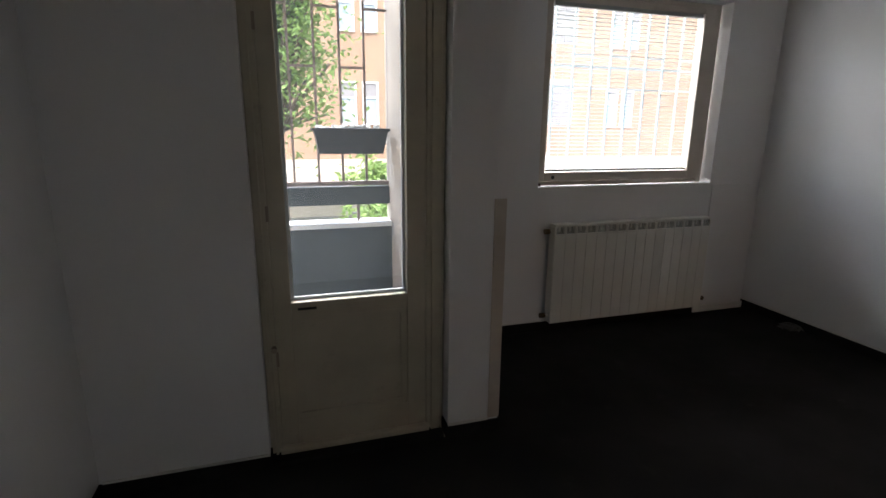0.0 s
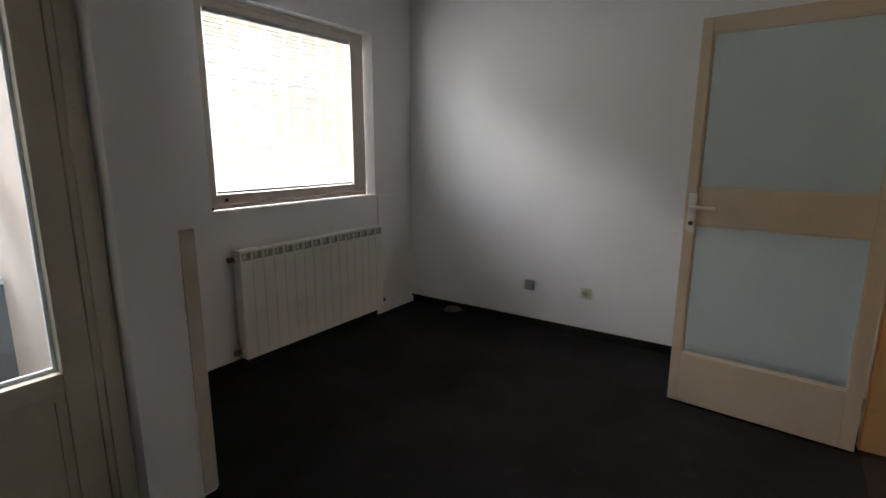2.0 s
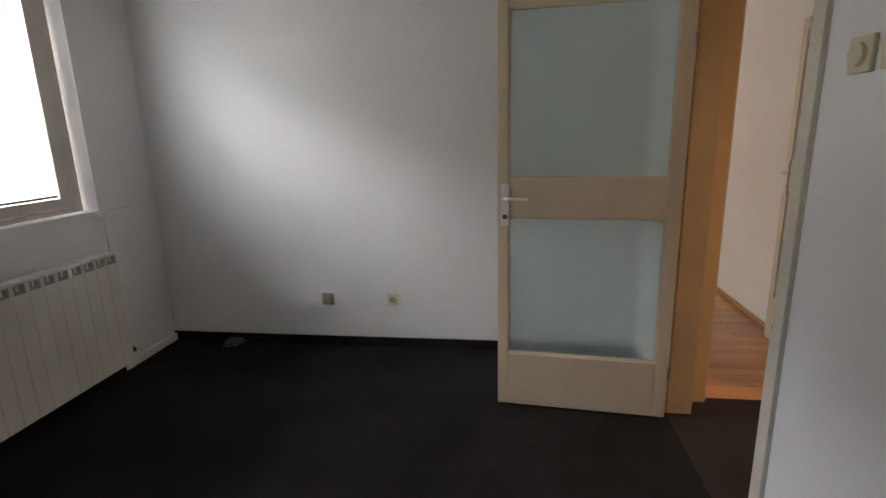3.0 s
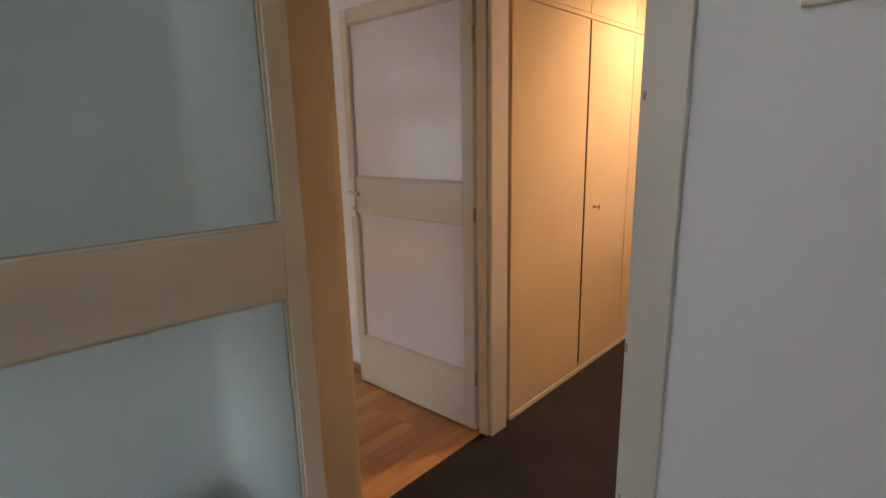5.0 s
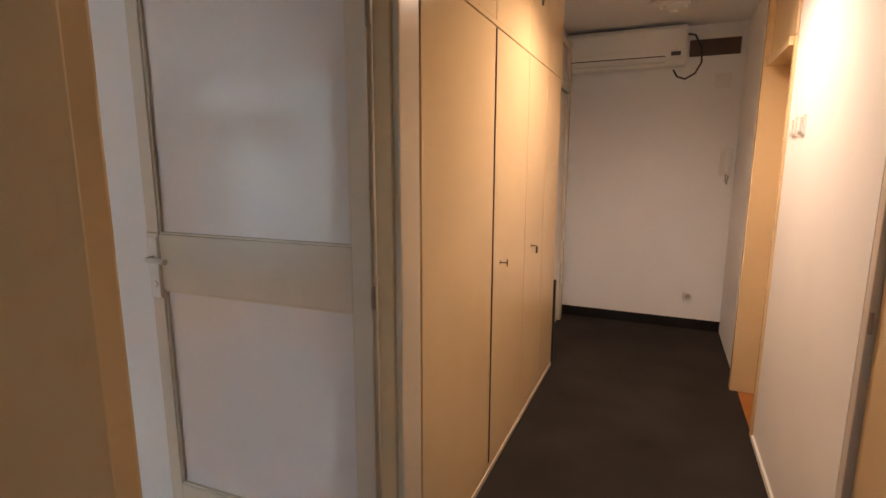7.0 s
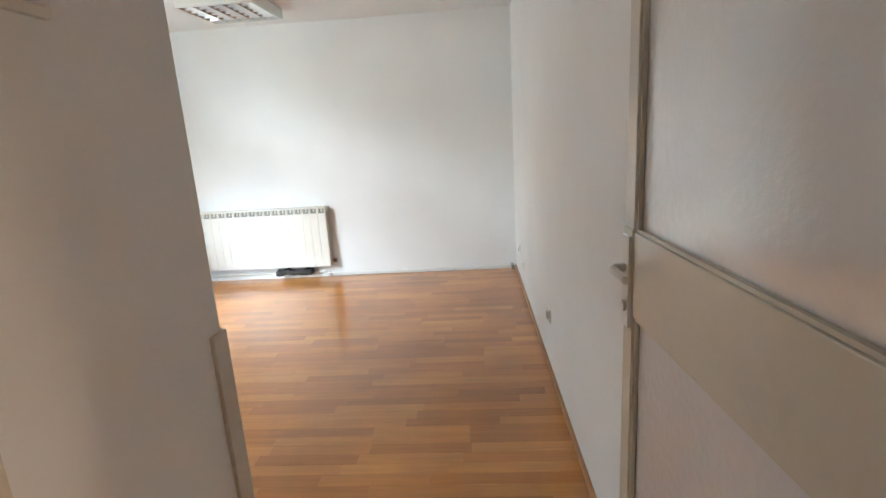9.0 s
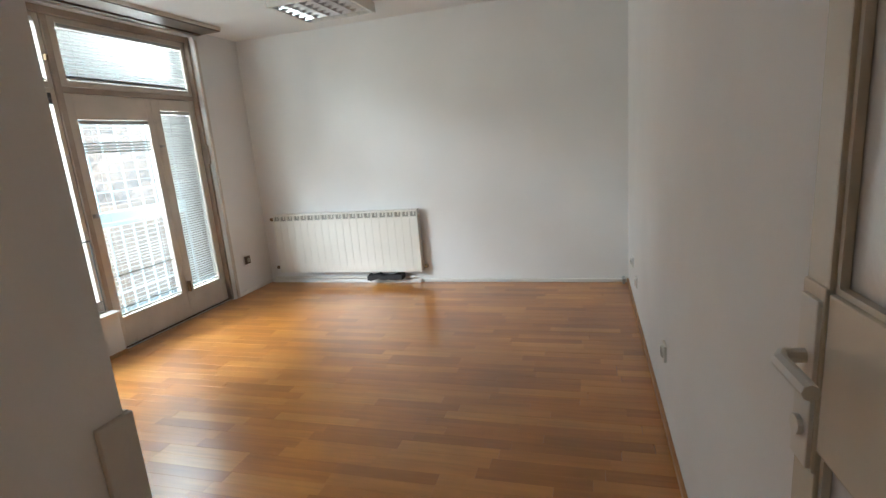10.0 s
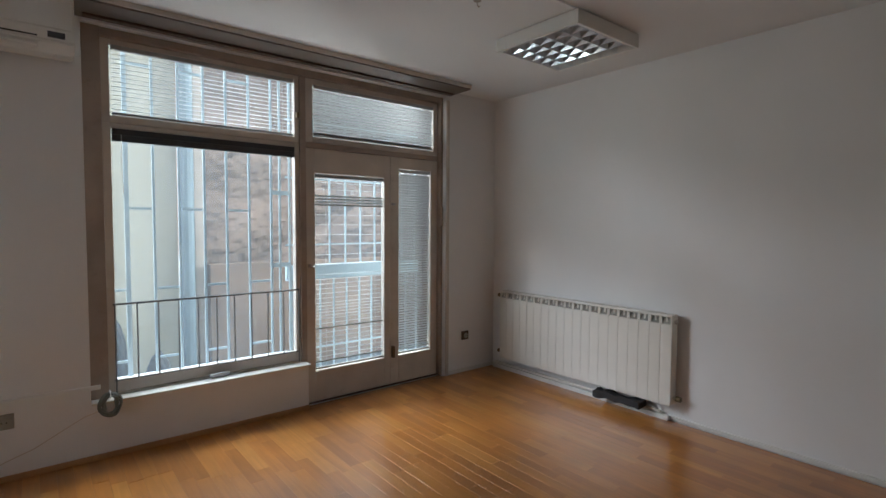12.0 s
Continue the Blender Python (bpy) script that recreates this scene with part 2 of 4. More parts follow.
STREAKED = material("streaked_brown_render", (0.13, 0.078, 0.048), 0.85, vary=0.3, scale=2.2, bump=0.3, bscale=25, dirt=0.35, dirt_color=(0.09, 0.07, 0.06))
PIPE = material("grey_drainpipe", (0.10, 0.125, 0.135), 0.5, vary=0.1)
RUSTPIPE = material("brown_post", (0.30, 0.235, 0.19), 0.7, vary=0.15)
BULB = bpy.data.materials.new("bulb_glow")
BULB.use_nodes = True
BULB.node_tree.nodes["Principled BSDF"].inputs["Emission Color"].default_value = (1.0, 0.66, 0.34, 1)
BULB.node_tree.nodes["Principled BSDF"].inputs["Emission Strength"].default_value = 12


# ---- building helpers ----
def box(bm, x0, x1, y0, y1, z0, z1, bevel=0.0):
    r = bmesh.ops.create_cube(bm, size=1, matrix=Matrix.Translation(((x0 + x1) / 2, (y0 + y1) / 2, (z0 + z1) / 2)) @ Matrix.Diagonal((x1 - x0, y1 - y0, z1 - z0, 1)))
    if bevel:
        edges = {e for v in r["verts"] for e in v.link_edges}
        bmesh.ops.bevel(bm, geom=list(edges), offset=bevel, segments=2, affect="EDGES", profile=0.6)
    return bm


def rod(bm, a, b, r, seg=10):
    a, b = Vector(a), Vector(b)
    d = b - a
    m = Matrix.Translation((a + b) / 2) @ d.to_track_quat("Z", "Y").to_matrix().to_4x4()
    bmesh.ops.create_cone(bm, cap_ends=True, segments=seg, radius1=r, radius2=r, depth=d.length, matrix=m)
    return bm


def boxes(*lists, bevel=0.0):
    bm = bmesh.new()
    for q in lists:
        box(bm, *q, bevel=bevel)
    return bm


def make(name, bm, mat):
    me = bpy.data.meshes.new(name)
    bm.normal_update()
    bm.to_mesh(me)
    bm.free()
    me.materials.append(mat)
    return me


def part(name, bm, mat, parent, label=""):
    ob = new(name, make(name, bm, mat))
    ob.parent = parent
    return tagged(ob, label)


def setting(name, bm, mat, label="", category="wall"):
    return tagged(new(name, make(name, bm, mat)), label, category, kind="structure")


def thing(name, at, label, category, group="", rz=0.0, kind=""):
    ob = new(name)
    ob.matrix_world = pose(*at, 0, 0, rz)
    ob.empty_display_size = 0.1
    return tagged(ob, label, category, group, kind)


def tube(bm, points, r, seg=8):
    """A bent tube through the points."""
    rings = []
    pts = [Vector(p) for p in points]
    for i, p in enumerate(pts):
        d = (pts[min(i + 1, len(pts) - 1)] - pts[max(i - 1, 0)]).normalized()
        q = d.to_track_quat("Z", "Y")
        rings.append([bm.verts.new(p + q @ Vector((r * math.cos(k * 2 * math.pi / seg), r * math.sin(k * 2 * math.pi / seg), 0))) for k in range(seg)])
    for a, b in zip(rings, rings[1:]):
        for k in range(seg):
            bm.faces.new((a[k], a[(k + 1) % seg], b[(k + 1) % seg], b[k]))
    bm.faces.new(rings[0][::-1])
    bm.faces.new(rings[-1])
    return bm


# ---- large structure ----
HO, HP = 2.60, 2.50
setting("floor_carpet_office", boxes((-0.45, 3.765, 0.30, 2.45, -0.1, 0), (0.15, 0.92, 2.45, 2.53, -0.1, 0.018), (1.182, 3.765, 2.45, 3.47, -0.1, 0)), CARPET, "worn black carpet with pale scuffs", "floor")
setting("floor_carpet_hall", boxes((2.14, 3.12, 0.18, 0.30, -0.1, 0), (2.05, 3.25, -4.20, 0.18, -0.1, 0), (3.25, 3.40, -4.20, -2.92, -0.1, 0)), CARPET_HALL, "black corridor carpet, browned for the lamp's light", "floor")
setting("ceiling_office", boxes((-0.6, 3.9, 0.18, 3.72, HO, HO + 0.15)), CEIL, "plain white painted ceiling", "ceiling")
setting("ceiling_hall", boxes((0.7, 3.9, -4.32, 0.18, HP, HP + 0.22)), CEIL, "plain white painted ceiling", "ceiling")
setting("ceiling_parquet_room", boxes((3.9, 8.2, -0.83, 3.2, HP, HP + 0.22)), CEIL, "plain white painted ceiling", "ceiling")

setting("wall_office_west", boxes((-0.6, -0.45, 0.18, 2.45, 0, HO)), WALL, "white painted plaster wall")
setting("wall_office_south", boxes((-0.6, 2.15, 0.18, 0.30, 0, HO), (3.11, 3.33, 0.18, 0.30, 0, HO), (3.33, 3.915, 0.21, 0.30, 0, HO), (2.15, 3.11, 0.18, 0.30, 2.06, HO)), WALL, "white painted plaster wall with a doorway")
setting("wall_office_east", boxes((3.765, 3.915, 0.30, 3.0, 0, HO), (3.765, 3.90, 3.0, 3.72, -0.6, HO)), WALL, "white painted plaster wall")
WX0, WX1, WZ0, WZ1 = 1.875, 3.29, 1.0, 2.24
setting("wall_office_north", boxes((1.182, WX0, 3.47, 3.72, -0.6, HO), (WX1, 3.765, 3.47, 3.72, -0.6, HO), (WX0, WX1, 3.47, 3.72, -0.6, WZ0), (WX0, WX1, 3.47, 3.72, WZ1, HO)), WALL, "white painted window wall above a radiator")
setting("wall_bay_side", boxes((0.937, 1.182, 2.447, 3.72, 0, HO)), WALL, "white painted wall end beside the balcony door")
setting("wall_balcony_door", boxes((-0.6, 0.165, 2.45, 2.66, 0, HO), (0.165, 0.937, 2.45, 2.66, 2.12, HO)), WALL, "white painted wall round the balcony door")
setting("wall_loggia_cheek", boxes((0.917, 0.937, 2.60, 3.72, -0.6, 2.9)), PLASTER, "rough beige plaster cheek of the balcony")

setting("wall_hall_west", boxes((1.93, 2.05, -0.28, 0.18, 0, HP), (1.93, 2.05, -2.37, -1.17, 0, HP), (1.93, 2.05, -4.20, -3.0, 0, HP), (1.93, 2.05, -1.17, -0.28, 2.0, HP), (1.93, 2.05, -3.0, -2.37, 1.99, HP)), WALL, "white painted corridor wall with doorways")
setting("wall_hall_end", boxes((0.7, 3.52, -4.32, -4.20, 0, HP)), WALL, "white painted end wall of the corridor")
setting("wall_hall_east", boxes((3.40, 3.52, -4.20, -2.92, 0, HP)), WALL, "white painted wall at the corridor's end")
setting("wall_side_room", boxes((0.7, 0.82, -4.20, 0.18, 0, HP), (0.82, 1.93, -1.9, -1.8, 0, HP)), WALL, "plain white wall of the side room")
setting("floor_side_room", boxes((0.7, 2.05, -4.20, -1.9, -0.1, -0.002)), PARQUET, "oak parquet floor of the side room", "floor")

setting("wall_parquet_south", boxes((3.80, 8.2, -0.83, -0.705, -0.1, HP), (3.33, 3.80, -0.80, -0.705, -0.1, HP)), WALL, "long white painted plaster wall")
setting("wall_parquet_east", boxes((8.07, 8.2, -0.705, 3.0, -0.1, HP)), WALL, "white painted wall behind a radiator")
NX0, NX1, NZ1 = 4.895, 7.47, 2.45
setting("wall_parquet_north", boxes((3.90, NX0, 3.0, 3.22, -0.4, HP), (NX1, 8.2, 3.0, 3.22, -0.4, HP), (NX0, 6.19, 3.0, 3.22, -0.4, 0.32), (NX0, NX1, 3.0, 3.22, NZ1, HP), (6.19, NX1, 3.08, 3.22, -0.4, 0.006)), WALL, "white painted wall round a wide window")
setting("wall_alcove_head", boxes((3.215, 3.33, -0.70, 0.18, 2.06, HP), (3.215, 3.33, 0.10, 0.18, 0, 2.06)), WALL, "white painted wall over the inner doorway")
setting("floor_parquet_base", boxes((3.25, 3.90, -0.705, 0.21, -0.1, -0.012), (3.90, 8.07, -0.705, 3.0, -0.1, -0.012), (6.19, 7.47, 3.0, 3.08, -0.1, -0.012)), SKIRT, "screed under the oak parquet", "floor")
setting("sun_blocker_above", boxes((-1.32, 8.2, -4.4, 3.22, 2.76, 9.0), (-1.32, 3.9, 3.22, 3.72, 2.76, 9.0)), PLASTER, "unseen block above the flat, shading the yard", "house")
setting("outer_shell", boxes((0.6, 0.7, -4.32, 0.18, 0, HP), (3.81, 8.2, -4.4, -4.32, 0, HP), (3.52, 3.6, -4.32, -2.92, 0, HP)), WALL, "plain closing wall")

# skirtings
SK = 0.065
setting("baseboard_carpet", boxes((3.757, 3.765, 0.30, 3.47, 0, SK), (1.182, 3.27, 3.462, 3.47, 0, SK), (0.937, 1.182, 2.439, 2.447, 0, SK * 0.9), (-0.45, 0.168, 2.442, 2.45, 0, SK * 0.9), (0.165, 0.173, 2.4502, 2.505, 0, SK * 0.9), (1.182, 1.19, 2.447, 3.462, 0, SK), (0.929, 0.937, 2.447, 2.53, 0, SK), (2.05, 3.40, -4.20, -4.192, 0, 0.09), (-0.45, -0.442, 0.30, 2.442, 0, SK), (-0.442, 2.14, 0.30, 0.308, 0, SK), (3.12, 3.757, 0.30, 0.308, 0, SK)), CARPET, "strip of black carpet turned up the wall", "baseboard")
setting("baseboard_wood", boxes((4.2, 8.05, -0.705, -0.690, 0, 0.035), (3.90, 6.19, 2.985, 3.0, 0, 0.03), (3.915, 3.93, 0.27, 2.985, 0, 0.03), bevel=0.004), SKIRT, "narrow oak skirting strip", "baseboard")
setting("baseboard_bead", boxes((3.760, 3.765, 0.31, 3.46, SK, SK + 0.012), (1.19, 3.27, 3.465, 3.47, SK, SK + 0.011), (0.937, 1.13, 2.442, 2.447, SK * 0.9, SK * 0.9 + 0.010), (-0.44, 0.165, 2.445, 2.45, SK * 0.9, SK * 0.9 + 0.010), (2.05, 3.40, -4.20, -4.197, 0.09, 0.097)), PLASTIC, "white sealing bead above the carpet strip", "baseboard")
setting("baseboard_white", boxes((2.05, 2.062, -2.35, -1.19, 0, 0.03), (8.055, 8.07, -0.69, 3.0, 0, 0.03), (7.47, 8.055, 2.988, 3.0, 0, 0.03), (3.27, 3.757, 3.452, 3.47, 0, 0.05), bevel=0.003), PLASTIC, "thin white skirting strip", "baseboard")
setting("trim_corner_guard", boxes((1.132, 1.186, 2.441, 2.447, 0.07, 1.10), (1.182, 1.188, 2.4475, 2.49, 0.07, 1.10)), GUARD, "beige corner guard strip on the wall end", "trim")
setting("trim_alcove_guard", boxes((3.872, 3.922, 0.201, 0.21, 0.0, 1.06), (3.915, 3.924, 0.2105, 0.26, 0.0, 1.06), bevel=0.002), FRAME, "painted wooden corner guard", "trim")
setting("trim_plaster_patch", boxes((3.31, 3.69, 3.463, 3.47, 0.27, 1.0), bevel=0.002), WALL, "raised plaster patch beside the radiator", "trim")


# ---- doors ----
def lever(parent, x, y, z, side, out, lock=None, reach=0.11):
    """A lever handle with a plate, on the face y, the lever towards side, out along y."""
    h = part("door_handle", boxes((x - 0.02, x + 0.02, min(y, y + out * 0.008), max(y, y + out * 0.008), z - 0.1, z + 0.1), bevel=0.002), PLASTIC, parent, "white painted handle plate")
    bm = tube(bmesh.new(), [(x, y, z + 0.03), (x, y + out * 0.03, z + 0.03), (x + side * 0.015, y + out * 0.038, z + 0.03), (x + side * reach, y + out * 0.036, z + 0.028)], 0.009)
    part("lever", bm, PLASTIC, h, "white lever")
    bm = rod(bmesh.new(), (x, y, z - 0.055), (x, y + out * 0.014, z - 0.055), 0.012)
    part("lock_cylinder", bm, lock or BRASS, h, "white painted lock cylinder" if lock else "dark brass lock cylinder")
    return h


def glazed_leaf(parent, w, glass, paint):
    """A painted door leaf, hinge at x = 0, thickness along +y from 0: two stiles, top rail, lock rail, bottom rail, two frosted panes."""
    d, s = 0.038, 0.05
    part("stile", boxes((0, s + 0.01, 0, d, 0.012, 2.0), bevel=0.003), paint, parent)
    part("stile", boxes((w - s, w, 0, d, 0.012, 2.0), bevel=0.003), paint, parent)
    part("top_rail", boxes((s + 0.01, w - s, 0, d, 1.93, 2.0), bevel=0.003), paint, parent)
    part("lock_rail", boxes((s + 0.01, w - s, 0, d, 1.0, 1.185), (w - s, w + 0.001, -0.003, d + 0.003, 0.97, 1.19), bevel=0.003), paint, parent)
    part("bottom_rail", boxes((s + 0.01, w - s, 0, d, 0.012, 0.295), bevel=0.003), paint, parent)
    part("kick_board", boxes((s + 0.02, w - s - 0.01, -0.006, -0.0002, 0.03, 0.28), bevel=0.002), paint, parent)
    for z0, z1 in ((0.295, 1.0), (1.185, 1.93)):
        part("pane", boxes((s + 0.01, w - s, d * 0.5 - 0.003, d * 0.5 + 0.003, z0, z1)), glass, parent, "ornamental frosted glass")
        b = 0.007
        for y0, y1 in ((0.006, d * 0.5 - 0.004), (d * 0.5 + 0.004, d - 0.006)):
            part("glazing_bead", boxes((s + 0.01, s + 0.01 + b, y0, y1, z0, z1), (w - s - b, w - s, y0, y1, z0, z1), (s + 0.01 + b, w - s - b, y0, y1, z0, z0 + b), (s + 0.01 + b, w - s - b, y0, y1, z1 - b, z1)), paint, parent)


def hinge(parent, x, y, z):
    part("hinge", rod(bmesh.new(), (x, y, z - 0.03), (x, y, z + 0.03), 0.0065), FRAME_DARK, parent, "small painted hinge")


# office door, open into the office
door = thing("door_1", (3.053, 0.322, 0), "cream painted door with two frosted panes, standing open", "door", rz=85.0, kind="structure")
glazed_leaf(door, 0.82, FROST, DOORC)
lever(door, 0.785, 0.038, 1.06, -1, 1)
lever(door, 0.785, 0.0, 1.06, -1, -1)
for z in (0.25, 1.75):
    hinge(door, -0.004, 0.04, z)
fr = thing("door_frame", (2.63, 0.24, 0), "cream painted wooden door frame with chipped paint", "door frame", kind="structure")
for s, xa, xb in ((-1, -0.48, -0.445), (1, 0.447, 0.48)):
    part("jamb", boxes((min(xa, xb), max(xa, xb), -0.06, 0.06, 0, 2.06), bevel=0.003), JAMB if s > 0 else DOORW, fr)
    x0, x1 = (-0.505, -0.447) if s < 0 else (0.45, 0.505)
    part("casing", boxes((x0, x1, 0.0605, 0.067 if s > 0 else 0.076, 0, 2.06), bevel=0.002), JAMB if s > 0 else DOORW, fr)
    part("casing", boxes((x0, -0.45, -0.070, -0.0605, 0, 2.06) if s < 0 else (0.462, x1, -0.066, -0.0605, 0, 2.06), bevel=0.002), JAMB if s > 0 else DOORW, fr)
    if s < 0:
        part("door_stop", boxes((-0.444, -0.430, -0.055, 0.01, 0, 2.03), bevel=0.002), DOORW, fr)
        part("rebate_strip", boxes((-0.4445, -0.437, 0.014, 0.052, 1.42, 2.03), bevel=0.002), DOORW, fr, "short white repair strip in the rebate")
for x, z, h in ((-0.453, 1.655, 0.02), (-0.451, 1.60, 0.012), (-0.455, 1.43, 0.011), (-0.452, 1.075, 0.014), (-0.456, 0.82, 0.018)):
    part("paint_chip", boxes((x, x + 0.0035, 0.0762, 0.077, z, z + h), bevel=0.0003), FRAME_DARK, fr, "chipped brown spot in the paint")
part("head", boxes((-0.445, 0.447, -0.06, 0.06, 2.03, 2.06)), JAMB, fr)
part("casing", boxes((-0.505, 0.505, 0.0605, 0.078, 2.061, 2.12), bevel=0.004), JAMB, fr)
part("casing", boxes((-0.505, 0.505, -0.078, -0.0605, 2.061, 2.12), bevel=0.004), JAMB, fr)
part("strike_plate", boxes((-0.4295, -0.425, -0.05, 0.005, 0.90, 1.18), bevel=0.001), BLACK, fr, "long black strike plate")

# parquet room door, open against the long wall
door = thing("door_2", (3.276, -0.690, 0), "white painted door with two frosted panes, standing open", "door", rz=2.6, kind="structure")
glazed_leaf(door, 0.828, FROST_W, DOORW)
lever(door, 0.801, 0.038, 1.075, -1, 1, PLASTIC, 0.085)
for z in (0.28, 1.05, 1.78):
    hinge(door, -0.006, 0.04, z)
fr = thing("door_frame", (3.272, -0.30, 0), "white painted wooden door frame", "door frame", kind="structure")
part("jamb", boxes((-0.057, -0.008, -0.40, -0.365, 0, 2.06), bevel=0.003), JAMB, fr)
part("jamb", boxes((-0.057, 0.057, 0.365, 0.40, 0, 2.06), bevel=0.003), DOORW, fr)
part("casing", boxes((-0.078, -0.0575, -0.49, -0.375, 0, 2.06), bevel=0.005), DOORC, fr)
part("casing", boxes((-0.075, -0.0575, 0.375, 0.455, 0, 2.06), bevel=0.005), JAMB, fr)
part("casing", boxes((0.0585, 0.074, 0.375, 0.44, 0, 2.06), bevel=0.004), DOORW, fr)
part("head", boxes((-0.057, 0.057, -0.365, 0.365, 2.03, 2.06)), DOORW, fr)
part("casing", boxes((-0.075, -0.0575, -0.49, 0.455, 2.061, 2.12), bevel=0.005), DOORW, fr)

# closed cream door on the corridor's other side
door = thing("door_3", (2.03, -0.725, 0), "flat cream gloss door, closed, with a key in it", "door", kind="structure")
part("leaf", boxes((-0.04, 0.0, -0.40, 0.40, 0.01, 1.955), bevel=0.003), CREAM, door)
for y0, y1 in ((-0.443, -0.403), (0.403, 0.443)):
    part("jamb", boxes((-0.1, 0.02, y0, y1, 0, 1.998), bevel=0.003), FRAME, door)
part("head", boxes((-0.1, 0.02, -0.403, 0.403, 1.958, 1.998), bevel=0.003), FRAME, door)
k = part("lock_plate", boxes((0.0, 0.004, 0.355, 0.385, 1.01, 1.11), bevel=0.001), BRASS, door)
part("key", tube(bmesh.new(), [(0.004, 0.37, 1.06), (0.022, 0.37, 1.06), (0.024, 0.37, 1.05)], 0.003), BRASS, k, "dark key")
part("key_fob", boxes((0.019, 0.027, 0.363, 0.377, 1.010, 1.046), bevel=0.003), BLACK, k, "black key fob")
for z in (0.3, 1.0, 1.75):
    hinge(door, 0.012, -0.405, z)

# ajar side door
fr = thing("door_4", (2.05, -2.685, 0), "cream door left slightly ajar in a tall cream frame", "door", kind="structure")
lf = part("leaf", boxes((-0.04, 0.0, -0.56, 0.0, 0.02, 1.95), bevel=0.003), CREAM, fr)
lf.matrix_basis = pose(-0.02, 0.278, 0, 0, 0, -9)
k = part("lock_plate", boxes((0.0, 0.005, -0.52, -0.485, 1.0, 1.14), bevel=0.001), PLASTIC, lf)
part("keyhole", boxes((0.005, 0.009, -0.512, -0.494, 1.09, 1.115), bevel=0.001), BLACK, lf)
part("keyhole", boxes((0.005, 0.009, -0.512, -0.494, 1.04, 1.065), bevel=0.001), BLACK, lf)
part("jamb", boxes((-0.12, 0.012, 0.283, 0.313, 0, 1.99), bevel=0.003), CREAM, fr)
part("jamb", boxes((-0.12, 0.045, -0.345, -0.285, 0, HP - 0.005), bevel=0.003), CREAM, fr)
part("head", boxes((-0.12, 0.03, -0.285, 0.283, 1.955, 1.995), bevel=0.003), CREAM, fr)
part("head_panel", boxes((0.002, 0.014, -0.285, 0.313, 2.0, HP - 0.005), bevel=0.002), CREAM, fr)

# white frame at the corridor's far corner
fr = thing("door_5", (3.40, -3.56, 0), "white painted door with a transom light at the corridor's end", "door", kind="structure")
part("leaf", boxes((-0.03, -0.002, -0.42, 0.42, 0.01, 1.99), bevel=0.003), DOORW, fr)
for y0, y1 in ((-0.50, -0.422), (0.422, 0.50)):
    part("jamb", boxes((-0.05, -0.002, y0, y1, 0, 2.40), bevel=0.004), DOORW, fr)
part("transom_bar", boxes((-0.055, -0.002, -0.422, 0.422, 1.995, 2.06), bevel=0.004), DOORW, fr)
part("head", boxes((-0.05, -0.002, -0.422, 0.422, 2.34, 2.40), bevel=0.004), DOORW, fr)
part("pane", boxes((-0.02, -0.012, -0.422, 0.422, 2.06, 2.34)), FROST_W, fr)

# balcony door
door = thing("door_6", (0.535, 2.53, 0), "worn beige balcony door with a tall glass pane, closed", "door", kind="structure")
part("stile", boxes((-0.3176, -0.25, 0.0, 0.055, 0.03, 2.03), bevel=0.004), BALC, door)
part("stile", boxes((0.235, 0.3176, 0.0, 0.055, 0.03, 2.03), bevel=0.004), BALC, door)
part("top_rail", boxes((-0.25, 0.235, 0.0, 0.055, 1.92, 2.039), bevel=0.003), BALC, door)
part("mid_rail", boxes((-0.25, 0.235, 0.0, 0.055, 0.62, 0.688), bevel=0.003), BALC, door)
part("bottom_rail", boxes((-0.25, 0.235, 0.0, 0.055, 0.03, 0.16), bevel=0.003), BALC, door)
part("lower_panel", boxes((-0.25, 0.235, 0.012, 0.04, 0.16, 0.62)), BALC, door)
part("panel_moulding", boxes((-0.25, 0.22, 0.001, 0.0118, 0.16, 0.185), (-0.25, 0.22, 0.001, 0.0118, 0.60, 0.62), (-0.25, -0.235, 0.001, 0.0118, 0.185, 0.60), (0.205, 0.22, 0.001, 0.0118, 0.185, 0.60)), BALC, door)
part("pane", boxes((-0.25, 0.235, 0.03, 0.035, 0.688, 1.92)), GLASS, door, "clear window glass").visible_shadow = False
part("glazing_bead", boxes((-0.25, -0.236, 0.036, 0.05, 0.688, 1.92), (0.223, 0.235, 0.036, 0.05, 0.688, 1.92), (-0.236, 0.223, 0.036, 0.05, 0.688, 0.70)), WHITEF, door, "white putty bead")
part("weather_bar", boxes((-0.33, 0.33, -0.03, -0.001, 0.0, 0.045), bevel=0.005), BALC, door)
part("finger_slot", boxes((-0.225, -0.15, -0.004, -0.0003, 0.655, 0.665)), BLACK, door)
for z in (0.45, 1.06, 1.75):
    hinge(door, -0.318, -0.006, z)
k = part("knob", rod(bmesh.new(), (-0.327, -0.012, 0.505), (-0.327, -0.04, 0.505), 0.011, 14), FRAME_DARK, door, "small brown painted knob")
part("rose", rod(bmesh.new(), (-0.327, -0.010, 0.505), (-0.327, -0.0145, 0.505), 0.022, 16), BALC, k)
for x0, x1 in ((-0.369, -0.318), (0.318, 0.40)):
    part("frame_post", boxes((x0, x1, -0.01, 0.09, 0, 2.118), bevel=0.006), BALC, door)
    part("frame_bead", boxes((x0 + 0.02, x1 - 0.02, -0.025, -0.0105, 0, 2.118), bevel=0.004), BALC, door)
part("frame_head", boxes((-0.318, 0.318, -0.01, 0.09, 2.04, 2.118), bevel=0.005), BALC, door)


